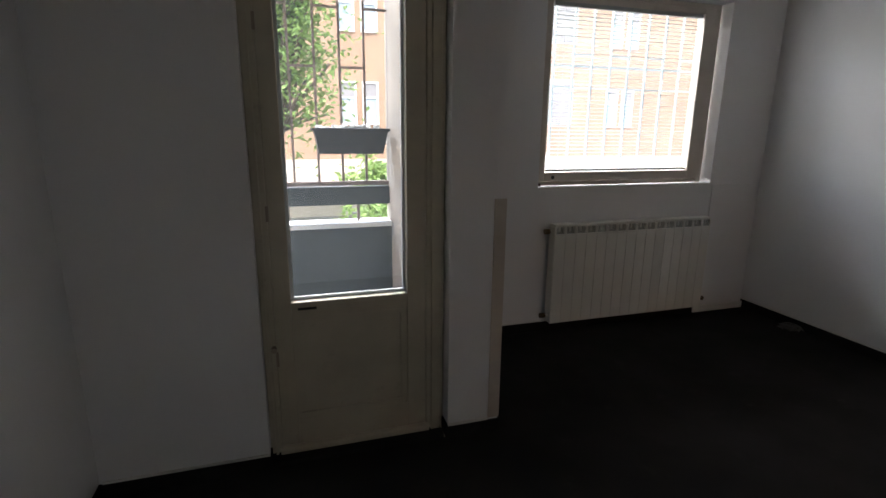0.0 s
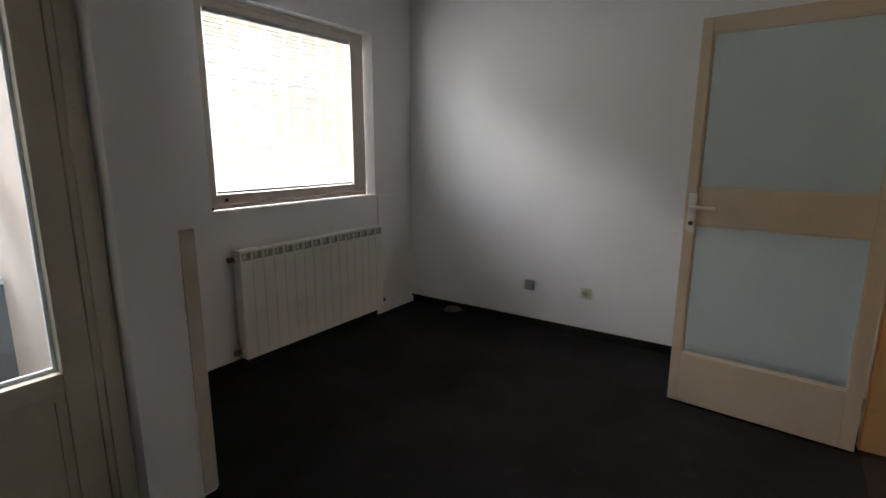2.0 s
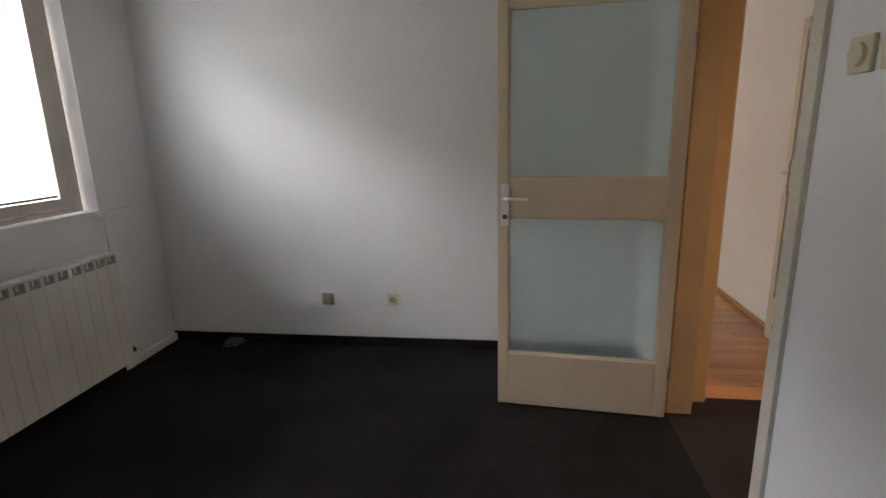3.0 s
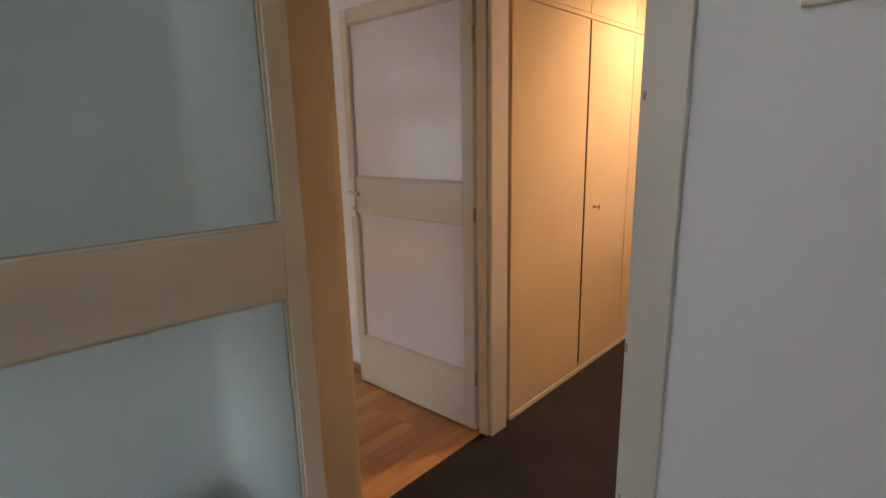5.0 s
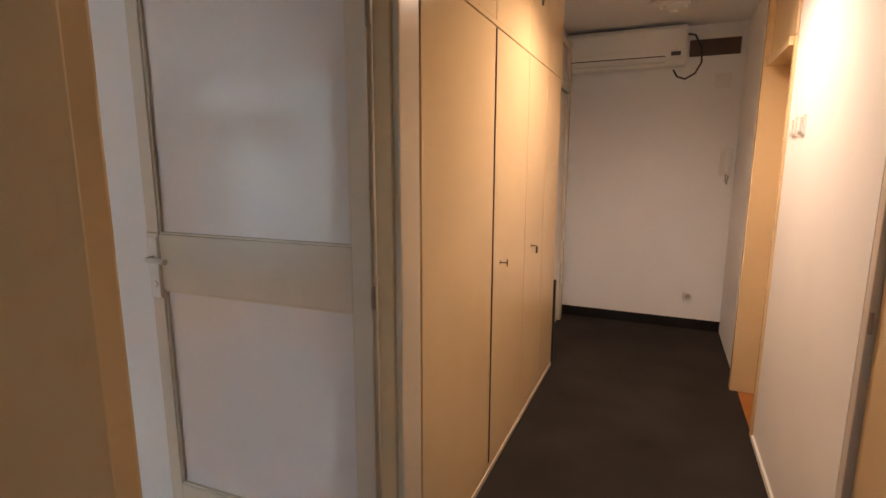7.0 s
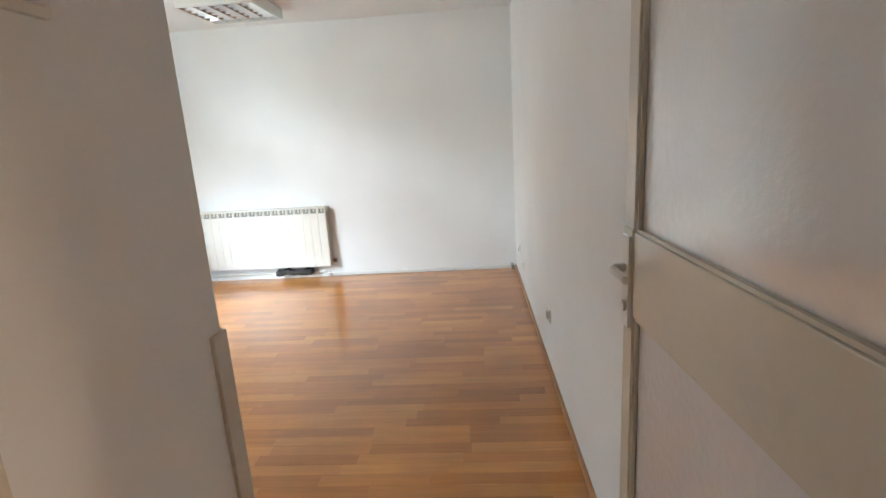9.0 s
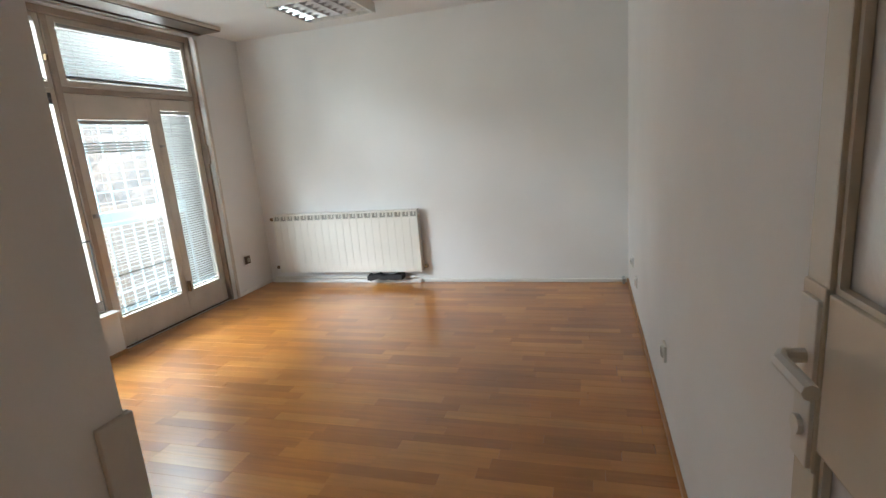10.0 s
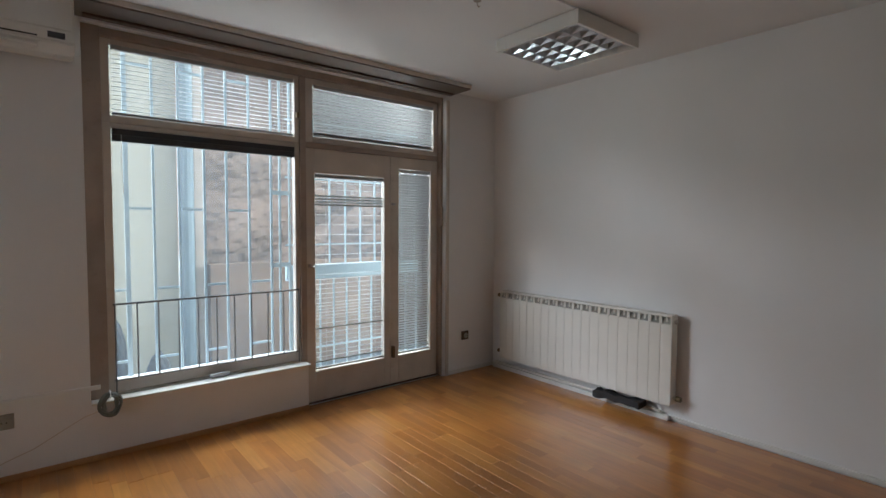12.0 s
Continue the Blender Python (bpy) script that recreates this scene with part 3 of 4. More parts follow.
# ---- windows ----
def blind(x0, x1, y, z0, z1, pitch, tilt, label, head=None, depth=0.024, closed=(), loose=()):
    """A venetian blind: head rail, single slats, bottom rail, two ladder cords."""
    b = thing("venetian_blind", ((x0 + x1) / 2, y, z1), label, "blind", group="venetian blinds at the windows")
    w, h = (x1 - x0) / 2, z1 - z0
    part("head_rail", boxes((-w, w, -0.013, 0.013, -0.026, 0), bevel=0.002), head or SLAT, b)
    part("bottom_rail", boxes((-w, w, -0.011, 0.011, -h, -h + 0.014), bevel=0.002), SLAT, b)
    bm = bmesh.new()
    cols = [(-0.5, 0.0), (-0.17, 0.0016), (0.17, 0.0016), (0.5, 0.0)]
    t = radians(tilt)
    rows = []
    for x in (-w, w):
        rows.append([bm.verts.new((x, u * depth * math.cos(t) - v * math.sin(t), u * depth * math.sin(t) + v * math.cos(t))) for u, v in cols])
        rows.append([bm.verts.new((x, u * depth * math.cos(t) - (v - 0.0006) * math.sin(t), u * depth * math.sin(t) + (v - 0.0006) * math.cos(t))) for u, v in cols])
    a, a2, c, c2 = rows
    for k in range(3):
        bm.faces.new((a[k], a[k + 1], c[k + 1], c[k]))
        bm.faces.new((a2[k], c2[k], c2[k + 1], a2[k + 1]))
        bm.faces.new((a[k], a2[k], a2[k + 1], a[k + 1]))
        bm.faces.new((c[k], c[k + 1], c2[k + 1], c2[k]))
    bm.faces.new((a[0], c[0], c2[0], a2[0]))
    bm.faces.new((a[3], a2[3], c2[3], c[3]))
    bmesh.ops.recalc_face_normals(bm, faces=bm.faces[:])
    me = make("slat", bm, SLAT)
    z = -0.026 - pitch
    while z > -h + 0.02:
        s = new("slat", me)
        s.parent = b
        s.location = (0, 0, z)
        shut = any(a < -z / h < b for a, b in closed)
        s.rotation_euler = (radians(random.uniform(-3, 3) + (-55 if shut else 0)), radians(random.uniform(-0.12, 0.12)), 0)
        z -= next((p for a, b, p in loose if a < -z / h < b), pitch)
    for x in (-w + 0.08, w - 0.08):
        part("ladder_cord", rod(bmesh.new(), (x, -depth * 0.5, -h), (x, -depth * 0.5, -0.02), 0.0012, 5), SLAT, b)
    return b


# office window
win = thing("window_1", (2.573, 3.55, 1.0), "old beige painted wooden window with a blind", "window", kind="structure")
fx0, fx1 = WX0 - 2.573, WX1 - 2.573 - 0.02
part("window_frame", boxes((fx0, fx0 + 0.035, 0, 0.09, 0.012, 1.237), (fx1 - 0.05, fx1, 0, 0.09, 0.012, 1.237), (fx0 + 0.035, fx1 - 0.05, 0, 0.09, 0.012, 0.04), (fx0 + 0.035, fx1 - 0.05, 0, 0.09, 1.207, 1.237), bevel=0.003), FRAME, win)
gx0, gx1, gz0, gz1 = 1.955 - 2.573, 3.125 - 2.573, 0.103, 1.165
part("sash", boxes((fx0 + 0.037, gx0, -0.012, 0.055, 0.045, 1.203), (gx1, fx1 - 0.052, -0.012, 0.055, 0.045, 1.203), (gx0, gx1, -0.012, 0.055, 0.045, gz0), (gx0, gx1, -0.012, 0.055, gz1, 1.203), bevel=0.004), FRAME, win)
part("pane", boxes((gx0, gx1, 0.03, 0.034, gz0, gz1)), GLASS, win, "clear window glass").visible_shadow = False
part("window_sill", boxes((WX0 - 2.573 + 0.001, fx1 + 0.019, -0.082, -0.0005, 0.0005, 0.011), bevel=0.002), WALL, win)
part("corner_hinge", boxes((fx0 - 0.004, fx0 + 0.05, -0.02, -0.0005, 0.008, 0.03), bevel=0.002), BROWN, win)
part("stay_button", rod(bmesh.new(), (gx0 + 0.06, -0.013, 0.07), (gx0 + 0.06, -0.02, 0.07), 0.012), BLACK, win)
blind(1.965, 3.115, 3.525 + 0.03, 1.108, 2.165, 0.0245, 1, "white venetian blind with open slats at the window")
tagged(new("curtain_track", make("curtain_track", boxes((1.25, 3.42, 3.33, 3.45, 2.545, 2.575), (1.25, 3.42, 3.33, 3.345, 2.52, 2.545), bevel=0.003), FRAME)), "painted wooden curtain track board under the ceiling", "curtain track")

# grille outside the office window
gr = thing("window_grille", (2.573, 3.69, 1.0), "painted iron window grille with staggered rungs", "window grille")
for i in range(10):
    x = -0.66 + i * 0.147
    part("bar", boxes((x - 0.006, x + 0.006, -0.006, 0.006, 0.0, 1.29)), BARS, gr)
for z in (0.80, 0.66, 0.03, 1.26):
    part("cross_bar", boxes((-0.69, 0.69, 0.0062, 0.012, z, z + 0.012)), BARS, gr)
for i in range(0, 9, 2):
    x = -0.66 + i * 0.147
    part("rung", boxes((x + 0.0062, x + 0.1408, -0.005, 0.005, 0.875, 0.885)), BARS, gr)

# wide window of the parquet room
P = 3.08
win = thing("window_2", (6.2, P, 0), "wide old wooden window front with a glazed door", "window", kind="structure")


def wf(name, q, mat, parent=None, bevel=0.004, label=""):
    x0, x1, y0, y1, z0, z1 = q
    return part(name, boxes((x0 - 6.2, x1 - 6.2, y0 - P, y1 - P, z0, z1), bevel=bevel), mat, parent or win, label)


def sash(name, x0, x1, z0, z1, gx0, gx1, gz0, gz1, glass, y0=P, y1=P + 0.05):
    """A sash of four rails round one pane."""
    e = [(x0 - 6.2, gx0 - 6.2, 0, y1 - y0, z0, z1), (gx1 - 6.2, x1 - 6.2, 0, y1 - y0, z0, z1), (gx0 - 6.2, gx1 - 6.2, 0, y1 - y0, z0, gz0), (gx0 - 6.2, gx1 - 6.2, 0, y1 - y0, gz1, z1)]
    e = [(a, b, c + y0 - P, d + y0 - P, f, g) for a, b, c, d, f, g in e]
    s = part(name, boxes(*e, bevel=0.004), FRAME, win)
    p = part("pane", boxes((gx0 - 6.2, gx1 - 6.2, y0 - P + 0.028, y0 - P + 0.032, gz0, gz1)), glass, s, "dusty window glass")
    p.visible_shadow = False
    return s


wf("outer_post", (4.897, 4.985, 3.04, 3.20, 0.322, 2.448), FRAME_DARK)
wf("outer_post", (7.438, 7.468, 3.04, 3.20, 0.0, 2.448), FRAME_DARK)
wf("mullion", (6.168, 6.212, 3.065, 3.20, 0.0, 2.40), FRAME_DARK)
wf("head_board", (4.986, 7.437, 3.05, 3.20, 2.402, 2.448), FRAME_DARK)
wf("transom_rail", (6.213, 7.437, 3.07, 3.20, 1.90, 1.94), FRAME_DARK)
sash("upper_sash", 4.988, 6.166, 1.925, 2.400, 5.03, 6.133, 1.968, 2.372, GLASS_DUSTY)
sash("large_sash", 4.988, 6.166, 0.345, 1.922, 5.03, 6.133, 0.415, 1.895, GLASS_DUSTY)
wf("bottom_rail", (4.988, 6.166, 3.06, 3.19, 0.322, 0.343), FRAME)
wf("window_sill", (4.897, 6.195, 2.965, 3.058, 0.322, 0.335), PLASTIC)
sash("upper_sash", 6.214, 7.436, 1.942, 2.400, 6.272, 7.395, 1.985, 2.362, GLASS_DUSTY)
dl = sash("glazed_door", 6.214, 6.944, 0.012, 1.898, 6.285, 6.888, 0.238, 1.722, GLASS_DUSTY)
sl = sash("side_light", 6.947, 7.436, 0.012, 1.898, 7.03, 7.366, 0.238, 1.805, GLASS_DUSTY)
wf("door_foot_shade", (6.213, 7.437, 3.068, 3.079, 0.001, 0.0115), BROWN, bevel=0.0)
wf("door_handle", (6.228, 6.242, 3.045, 3.079, 1.02, 1.05), METAL, bevel=0.002)
part("bolt", tube(bmesh.new(), [(0.07, -0.005, 1.03), (0.05, -0.03, 1.03), (-0.0 + 0.02, -0.03, 1.028)], 0.005), METAL, win)
wf("latch", (6.955, 6.98, 3.05, 3.079, 1.50, 1.52), METAL, bevel=0.002)
wf("latch", (6.955, 6.975, 3.05, 3.079, 0.235, 0.33), BRASS, bevel=0.002)
wf("side_handle", (7.435, 7.455, 3.015, 3.039, 1.33, 1.50), FRAME_DARK, bevel=0.003)
wf("window_latch", (6.14, 6.16, 3.055, 3.079, 2.10, 2.14), BRASS, bevel=0.002)
wf("pull_handle", (5.53, 5.655, 3.035, 3.059, 0.345, 0.365), METAL, bevel=0.003)
wf("reveal_board", (7.4685, 7.50, 2.985, 2.9995, 0.0, 2.42), FRAME, bevel=0.003)
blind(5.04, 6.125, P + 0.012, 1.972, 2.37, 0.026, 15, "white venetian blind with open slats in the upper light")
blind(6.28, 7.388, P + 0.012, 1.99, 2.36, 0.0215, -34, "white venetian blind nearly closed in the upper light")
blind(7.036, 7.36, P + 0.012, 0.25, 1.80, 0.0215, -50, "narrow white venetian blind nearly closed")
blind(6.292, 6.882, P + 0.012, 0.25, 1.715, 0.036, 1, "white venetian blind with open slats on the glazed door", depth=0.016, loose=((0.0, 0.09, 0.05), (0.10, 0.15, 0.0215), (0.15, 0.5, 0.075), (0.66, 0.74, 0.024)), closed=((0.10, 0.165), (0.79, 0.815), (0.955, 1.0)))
hb = thing("rolled_blind", (5.58, P + 0.005, 1.82), "dark head of a blind drawn fully up", "blind")
part("head_rail", boxes((-0.545, 0.548, -0.014, 0.014, 0.038, 0.072), bevel=0.002), HEAD, hb)
for i in range(8):
    part("slat", boxes((-0.545, 0.548, -0.012, 0.012 - 0.002 * (i % 3), 0.0045 * i + 0.0008, 0.0045 * i + 0.0042)), HEAD, hb)
part("cord", tube(bmesh.new(), [(-0.50, -0.013, 0.04), (-0.50, -0.014, -0.15), (-0.495, -0.013, -0.30)], 0.002, 5), PLASTIC, hb)
pl = thing("pelmet_board", (6.2, 2.86, 2.44), "brown painted curtain pelmet board along the window", "pelmet")
part("board", boxes((-1.34, 1.31, -0.13, 0.138, 0.0215, 0.059), bevel=0.002), DARK_BOARD, pl)
part("front_edge", boxes((-1.34, 1.31, -0.142, -0.1305, 0.030, 0.0595), bevel=0.003), FRAME, pl)
part("track", boxes((-1.30, 1.28, 0.05, 0.09, 0.008, 0.021), bevel=0.002), BROWN, pl)

# thin guard rail in front of the large pane
rl = thing("guard_rail", (5.585, 3.06, 0.345), "thin steel guard rail before the window", "guard rail")
part("top_rail", rod(bmesh.new(), (-0.57, 0, 0.525), (0.565, 0, 0.525), 0.006), RAIL, rl)
part("foot_rail", rod(bmesh.new(), (-0.57, 0, 0.075), (0.565, 0, 0.075), 0.004), RAIL, rl)
for i in range(11):
    x = -0.56 + i * 0.112
    part("baluster", rod(bmesh.new(), (x, 0, 0.0 if i in (0, 10) else 0.072), (x, 0, 0.52), 0.0042, 8), RAIL, rl)

# white grille outside
gr = thing("window_grille", (5.58, 3.30, 0.36), "white painted iron grille with staggered rungs", "window grille")
xs = [-0.555, -0.455, -0.305, -0.155, 0.0, 0.145, 0.30, 0.46, 0.525, 0.60]
for i, x in enumerate(xs):
    w = 0.013 if i == 1 else 0.0075
    part("bar", boxes((x - w, x + w, -0.0055, 0.0055, 0.0, 2.2)), BARS, gr)
for i in range(len(xs) - 3):
    z = 1.07 if i % 2 else 0.555
    part("rung", boxes((xs[i] + 0.014, xs[i + 1] - 0.014, -0.005, 0.005, z, z + 0.015)), BARS, gr)
    z = 1.07 + 0.9 if i % 2 else 0.1
    part("rung", boxes((xs[i] + 0.014, xs[i + 1] - 0.014, -0.005, 0.005, z, z + 0.015)), BARS, gr)
for z in (0.66, 1.2):
    part("lock_plate", boxes((0.4685, 0.591, -0.012, 0.004, z, z + 0.03)), BARS, gr)
gt = thing("gate_grille", (6.84, 3.42, -0.3), "white painted iron gate with square grid", "gate")
for i in range(9):
    x = -0.557 + i * 0.144
    part("bar", boxes((x - 0.006, x + 0.006, -0.006, 0.006, 1.32, 2.5)), BARS, gt)
for i in range(11):
    x = -0.60 + i * 0.1215
    part("bar", boxes((x - 0.006, x + 0.006, -0.006, 0.006, 0.0, 1.19)), BARS, gt)
for z in (0.1, 0.62, 1.47, 2.0, 2.45):
    part("cross_bar", boxes((-0.64, 0.64, 0.0065, 0.016, z, z + 0.014)), BARS, gt)
part("middle_rail", boxes((-0.64, 0.64, -0.004, 0.03, 1.195, 1.315), bevel=0.004), BARS, gt)

# ---- outside ----
setting("ground", boxes((-150, 150, 3.75, 150, -1.6, -0.62), (-150, 150, -150, 3.75, -1.6, -0.9)), SOIL, "bare garden ground with weeds", "ground")
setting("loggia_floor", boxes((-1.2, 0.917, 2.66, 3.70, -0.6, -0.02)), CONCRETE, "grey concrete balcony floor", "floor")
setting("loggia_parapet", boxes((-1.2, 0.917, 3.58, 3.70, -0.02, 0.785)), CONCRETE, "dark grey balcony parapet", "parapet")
setting("loggia_ceiling", boxes((-1.2, 0.917, 2.66, 3.72, 2.62, 2.75)), PLASTER, "plastered balcony ceiling", "ceiling")
setting("wall_loggia_far", boxes((-1.32, -1.2, 2.45, 3.72, -0.6, 2.75)), PLASTER, "plastered end wall of the balcony")
setting("trim_parapet_cap", boxes((-1.2, 0.916, 3.55, 3.73, 0.786, 0.812), bevel=0.004), LEDGE, "pale stone cap on the parapet", "trim")
gr = thing("balcony_grille", (0.0, 3.66, 0.812), "brown iron balcony grille with staggered rungs", "balcony grille")
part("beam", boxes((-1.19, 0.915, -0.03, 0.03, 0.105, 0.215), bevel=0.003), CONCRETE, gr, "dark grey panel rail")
part("rail", boxes((-1.19, 0.915, -0.012, 0.012, 0.222, 0.25), bevel=0.002), BARS_RUST, gr)
bx = [-1.1 + i * 0.1445 for i in range(15)]
for x in bx:
    part("bar", boxes((x - 0.007, x + 0.007, -0.007, 0.007, 0.2505, 1.80)), BARS_RUST, gr)
for i in range(14):
    for z in ((1.235,) if i % 2 else (0.91,)):
        part("rung", boxes((bx[i] + 0.0072, bx[i + 1] - 0.0072, -0.006, 0.006, z, z + 0.014)), BARS_RUST, gr)
for x in (-0.9, 0.0, 0.72):
    part("foot", rod(bmesh.new(), (x, 0, 0), (x, 0, 0.105), 0.01), BARS_RUST, gr)
# flower box hung on the grille
fb = thing("flower_box", (0.672, 3.555, 1.235), "dark grey plastic flower box hung on the grille", "planter")
bm = bmesh.new()
lo = [bm.verts.new(v) for v in ((-0.185, -0.055, 0), (0.185, -0.055, 0), (0.185, 0.055, 0), (-0.185, 0.055, 0))]
hi = [bm.verts.new(v) for v in ((-0.212, -0.078, 0.14), (0.212, -0.078, 0.14), (0.212, 0.078, 0.14), (-0.212, 0.078, 0.14))]
ih = [bm.verts.new(v) for v in ((-0.203, -0.069, 0.14), (0.203, -0.069, 0.14), (0.203, 0.069, 0.14), (-0.203, 0.069, 0.14))]
il = [bm.verts.new(v) for v in ((-0.195, -0.062, 0.09), (0.195, -0.062, 0.09), (0.195, 0.062, 0.09), (-0.195, 0.062, 0.09))]
bm.faces.new(lo[::-1])
bm.faces.new(il)
for a, b in ((lo, hi), (hi, ih), (ih, il)):
    for k in range(4):
        bm.faces.new((a[k], a[(k + 1) % 4], b[(k + 1) % 4], b[k]))
bmesh.ops.recalc_face_normals(bm, faces=bm.faces[:])
part("trough", bm, material("dark_grey_plastic", (0.028, 0.031, 0.033), 0.5, vary=0.2), fb)
part("rim", boxes((-0.222, 0.222, -0.088, -0.079, 0.128, 0.146), (-0.222, 0.222, 0.079, 0.088, 0.128, 0.146), (-0.222, -0.213, -0.0785, 0.0785, 0.128, 0.146), (0.213, 0.222, -0.0785, 0.0785, 0.128, 0.146), bevel=0.002), BLACK, fb)
bm = bmesh.new()
for i in range(40):
    m = Matrix.Translation((random.uniform(-0.18, 0.18), random.uniform(-0.05, 0.05), 0.10 + random.uniform(0, 0.06))) @ Matrix.Rotation(random.uniform(0, 3), 4, "X") @ Matrix.Diagonal((1, 0.7, 0.6, 1))
    bmesh.ops.create_icosphere(bm, subdivisions=1, radius=random.uniform(0.012, 0.028), matrix=m)
part("dry_plants", bm, LEDGE, fb, "withered pale plants and pebbles")


def foliage(name, centre, size, count, leaf, mat, label, category, trunk=None):
    """A plant: tapered stems, then a crown of many small leaves in uneven clumps."""
    t = thing(name, (centre[0], centre[1], trunk if trunk is not None else -0.62), label, category, "shrubs in the garden" if category == "shrub" else "")
    cz = centre[2] - t.location.z
    bm = bmesh.new()
    clumps = [Vector((random.gauss(0, 0.42) * size[0], random.gauss(0, 0.42) * size[1], cz + random.gauss(0, 0.42) * size[2])) for _ in range(max(8, count // 60))]
    for i in range(count):
        c = random.choice(clumps)
        r = 0.16 * max(size)
        p = c + Vector((random.gauss(0, r), random.gauss(0, r), random.gauss(0, r * 0.8)))
        q = Euler((random.uniform(-0.9, 0.9), random.uniform(-0.9, 0.9), random.uniform(0, 6.28))).to_matrix()
        s = leaf * random.uniform(0.6, 1.3)
        v = [bm.verts.new(p + q @ Vector(o)) for o in ((0, -s, 0), (s * 0.5, -s * 0.2, s * 0.1), (0, s, -s * 0.15), (-s * 0.5, -s * 0.2, s * 0.1))]
        bm.faces.new((v[0], v[1], v[2]))
        bm.faces.new((v[0], v[2], v[3]))
    part("crown", bm, mat, t)
    bm = bmesh.new()
    if trunk is not None:
        bmesh.ops.create_cone(bm, cap_ends=True, segments=10, radius1=0.13, radius2=0.06, depth=cz, matrix=Matrix.Translation((0, 0, cz / 2)))
    for c in clumps:
        a = Vector((0, 0, cz * 0.45)) if trunk is not None else Vector((c.x * 0.3, c.y * 0.3, 0))
        tube(bm, [a, a.lerp(c, 0.5) + Vector((0, 0, 0.05)), c], 0.025 if trunk is not None else 0.008, 5)
    part("trunk" if trunk is not None else "stems", bm, BARK, t)
    return t


foliage("tree", (0.2, 10.5, 3.5), (0.9, 1.0, 2.4), 8000, 0.075, LEAF, "leafy street tree before the orange house", "tree", trunk=-0.62)
foliage("shrub", (1.75, 8.2, 0.5), (0.6, 0.4, 0.5), 2400, 0.06, LEAF_L, "bright green garden shrub", "shrub")
foliage("shrub", (1.5, 7.2, 0.0), (0.8, 0.5, 0.35), 1500, 0.06, LEAF_L, "bright green garden shrub", "shrub")
foliage("shrub", (3.8, 7.6, 0.2), (0.7, 0.5, 0.5), 1300, 0.06, LEAF, "green garden shrub under the window", "shrub")
foliage("shrub", (4.4, 9.5, 0.9), (0.35, 0.35, 0.7), 900, 0.06, LEAF, "slender green garden shrub", "shrub")

gw = thing("garden_wall", (0.2, 12.2, -0.62), "low pale concrete garden wall before the house", "garden wall")
part("wall", boxes((-6.0, 1.5, -0.1, 0.1, 0, 0.62), bevel=0.01), CREAMWALL, gw)
part("coping", boxes((-6.05, 1.55, -0.14, 0.14, 0.621, 0.68), bevel=0.01), PLASTER, gw)
part("end_post", boxes((-0.32, 0.05, -0.16, -0.101, 0, 0.60), bevel=0.01), PLASTER, gw)

# orange house across the garden
FY = 17.5
house = thing("orange_house", (6.0, FY, -0.62), "orange rendered apartment house with narrow windows", "house")


def far_window(x, z, w, h, kind):
    x, z = x - 6.0, z + 0.62
    if kind == "shutter":
        wd = part("window", boxes((x, x + w, -0.02, -0.001, z, z + h), bevel=0.004), WHITEF, house)
        for i in range(int((h - 0.1) / 0.12)):
            part("shutter_slat", boxes((x + 0.04, x + w - 0.04, -0.045, -0.021, z + 0.05 + i * 0.12, z + 0.163 + i * 0.12), bevel=0.006), SHUTTER, wd)
        return
    wd = part("window", boxes((x - 0.05, x, -0.05, -0.001, z - 0.05, z + h + 0.05), (x + w, x + w + 0.05, -0.05, -0.001, z - 0.05, z + h + 0.05), (x, x + w, -0.05, -0.001, z - 0.05, z), (x, x + w, -0.05, -0.001, z + h, z + h + 0.05), (x, x + w, -0.04, -0.001, z + h * 0.62, z + h * 0.62 + 0.05)), WHITEF, house)
    part("pane", boxes((x, x + w, -0.012, -0.002, z, z + h * 0.62)), PANE, wd)
    part("pane", boxes((x, x + w, -0.012, -0.002, z + h * 0.62 + 0.05, z + h)), SHUTTER, wd)


part("wall", boxes((-16, 14, 0, 0.4, 0, 7.4)), ORANGE, house)
part("plinth", boxes((-16, 14, -0.06, -0.0005, 0, 0.95)), PLASTER, house)
part("cornice", boxes((-16.2, 14.2, -0.35, 0.5, 7.401, 7.6)), LEDGE, house)
part("roof", boxes((-16.2, 14.2, -0.5, 6.0, 7.601, 7.9)), RUSTPIPE, house)
for fl in range(2):
    z = 1.5 + 2.83 * fl
    for x in (-9.0, -8.3, -3.6, -2.9, 2.14, 2.86, 12.0, 12.7):
        far_window(x, z, 0.42, 1.25, "casement")
    for x in (3.98, 6.0, 9.3):
        far_window(x, z + 0.02, 1.25, 1.6, "shutter")
part("drainpipe", rod(bmesh.new(), (1.9, -0.06, 0), (1.9, -0.06, 7.3), 0.06), LEDGE, house)
ac = thing("outdoor_unit", (9.0, FY - 0.02, -0.1), "white air conditioner unit on the house wall", "air conditioner")
part("casing", boxes((-0.42, 0.42, -0.32, -0.0005, 0, 0.6), bevel=0.02), WHITEF, ac)
part("fan_grille", rod(bmesh.new(), (-0.12, -0.321, 0.3), (-0.12, -0.335, 0.3), 0.23, 20), SHUTTER, ac)
part("bracket", boxes((-0.3, -0.26, -0.3, -0.001, -0.05, -0.001), (0.26, 0.3, -0.3, -0.001, -0.05, -0.001)), METAL, ac)

# narrow yard behind the wide window
setting("yard_paving", boxes((3.9, 13, 3.22, 5.6, -0.62, -0.3)), CONCRETE, "grey concrete yard strip", "pavement")
setting("trim_outer_sill", boxes((4.95, 6.19, 3.221, 3.42, 0.30, 0.345), bevel=0.004), LEDGE, "pale outer window sill", "trim")
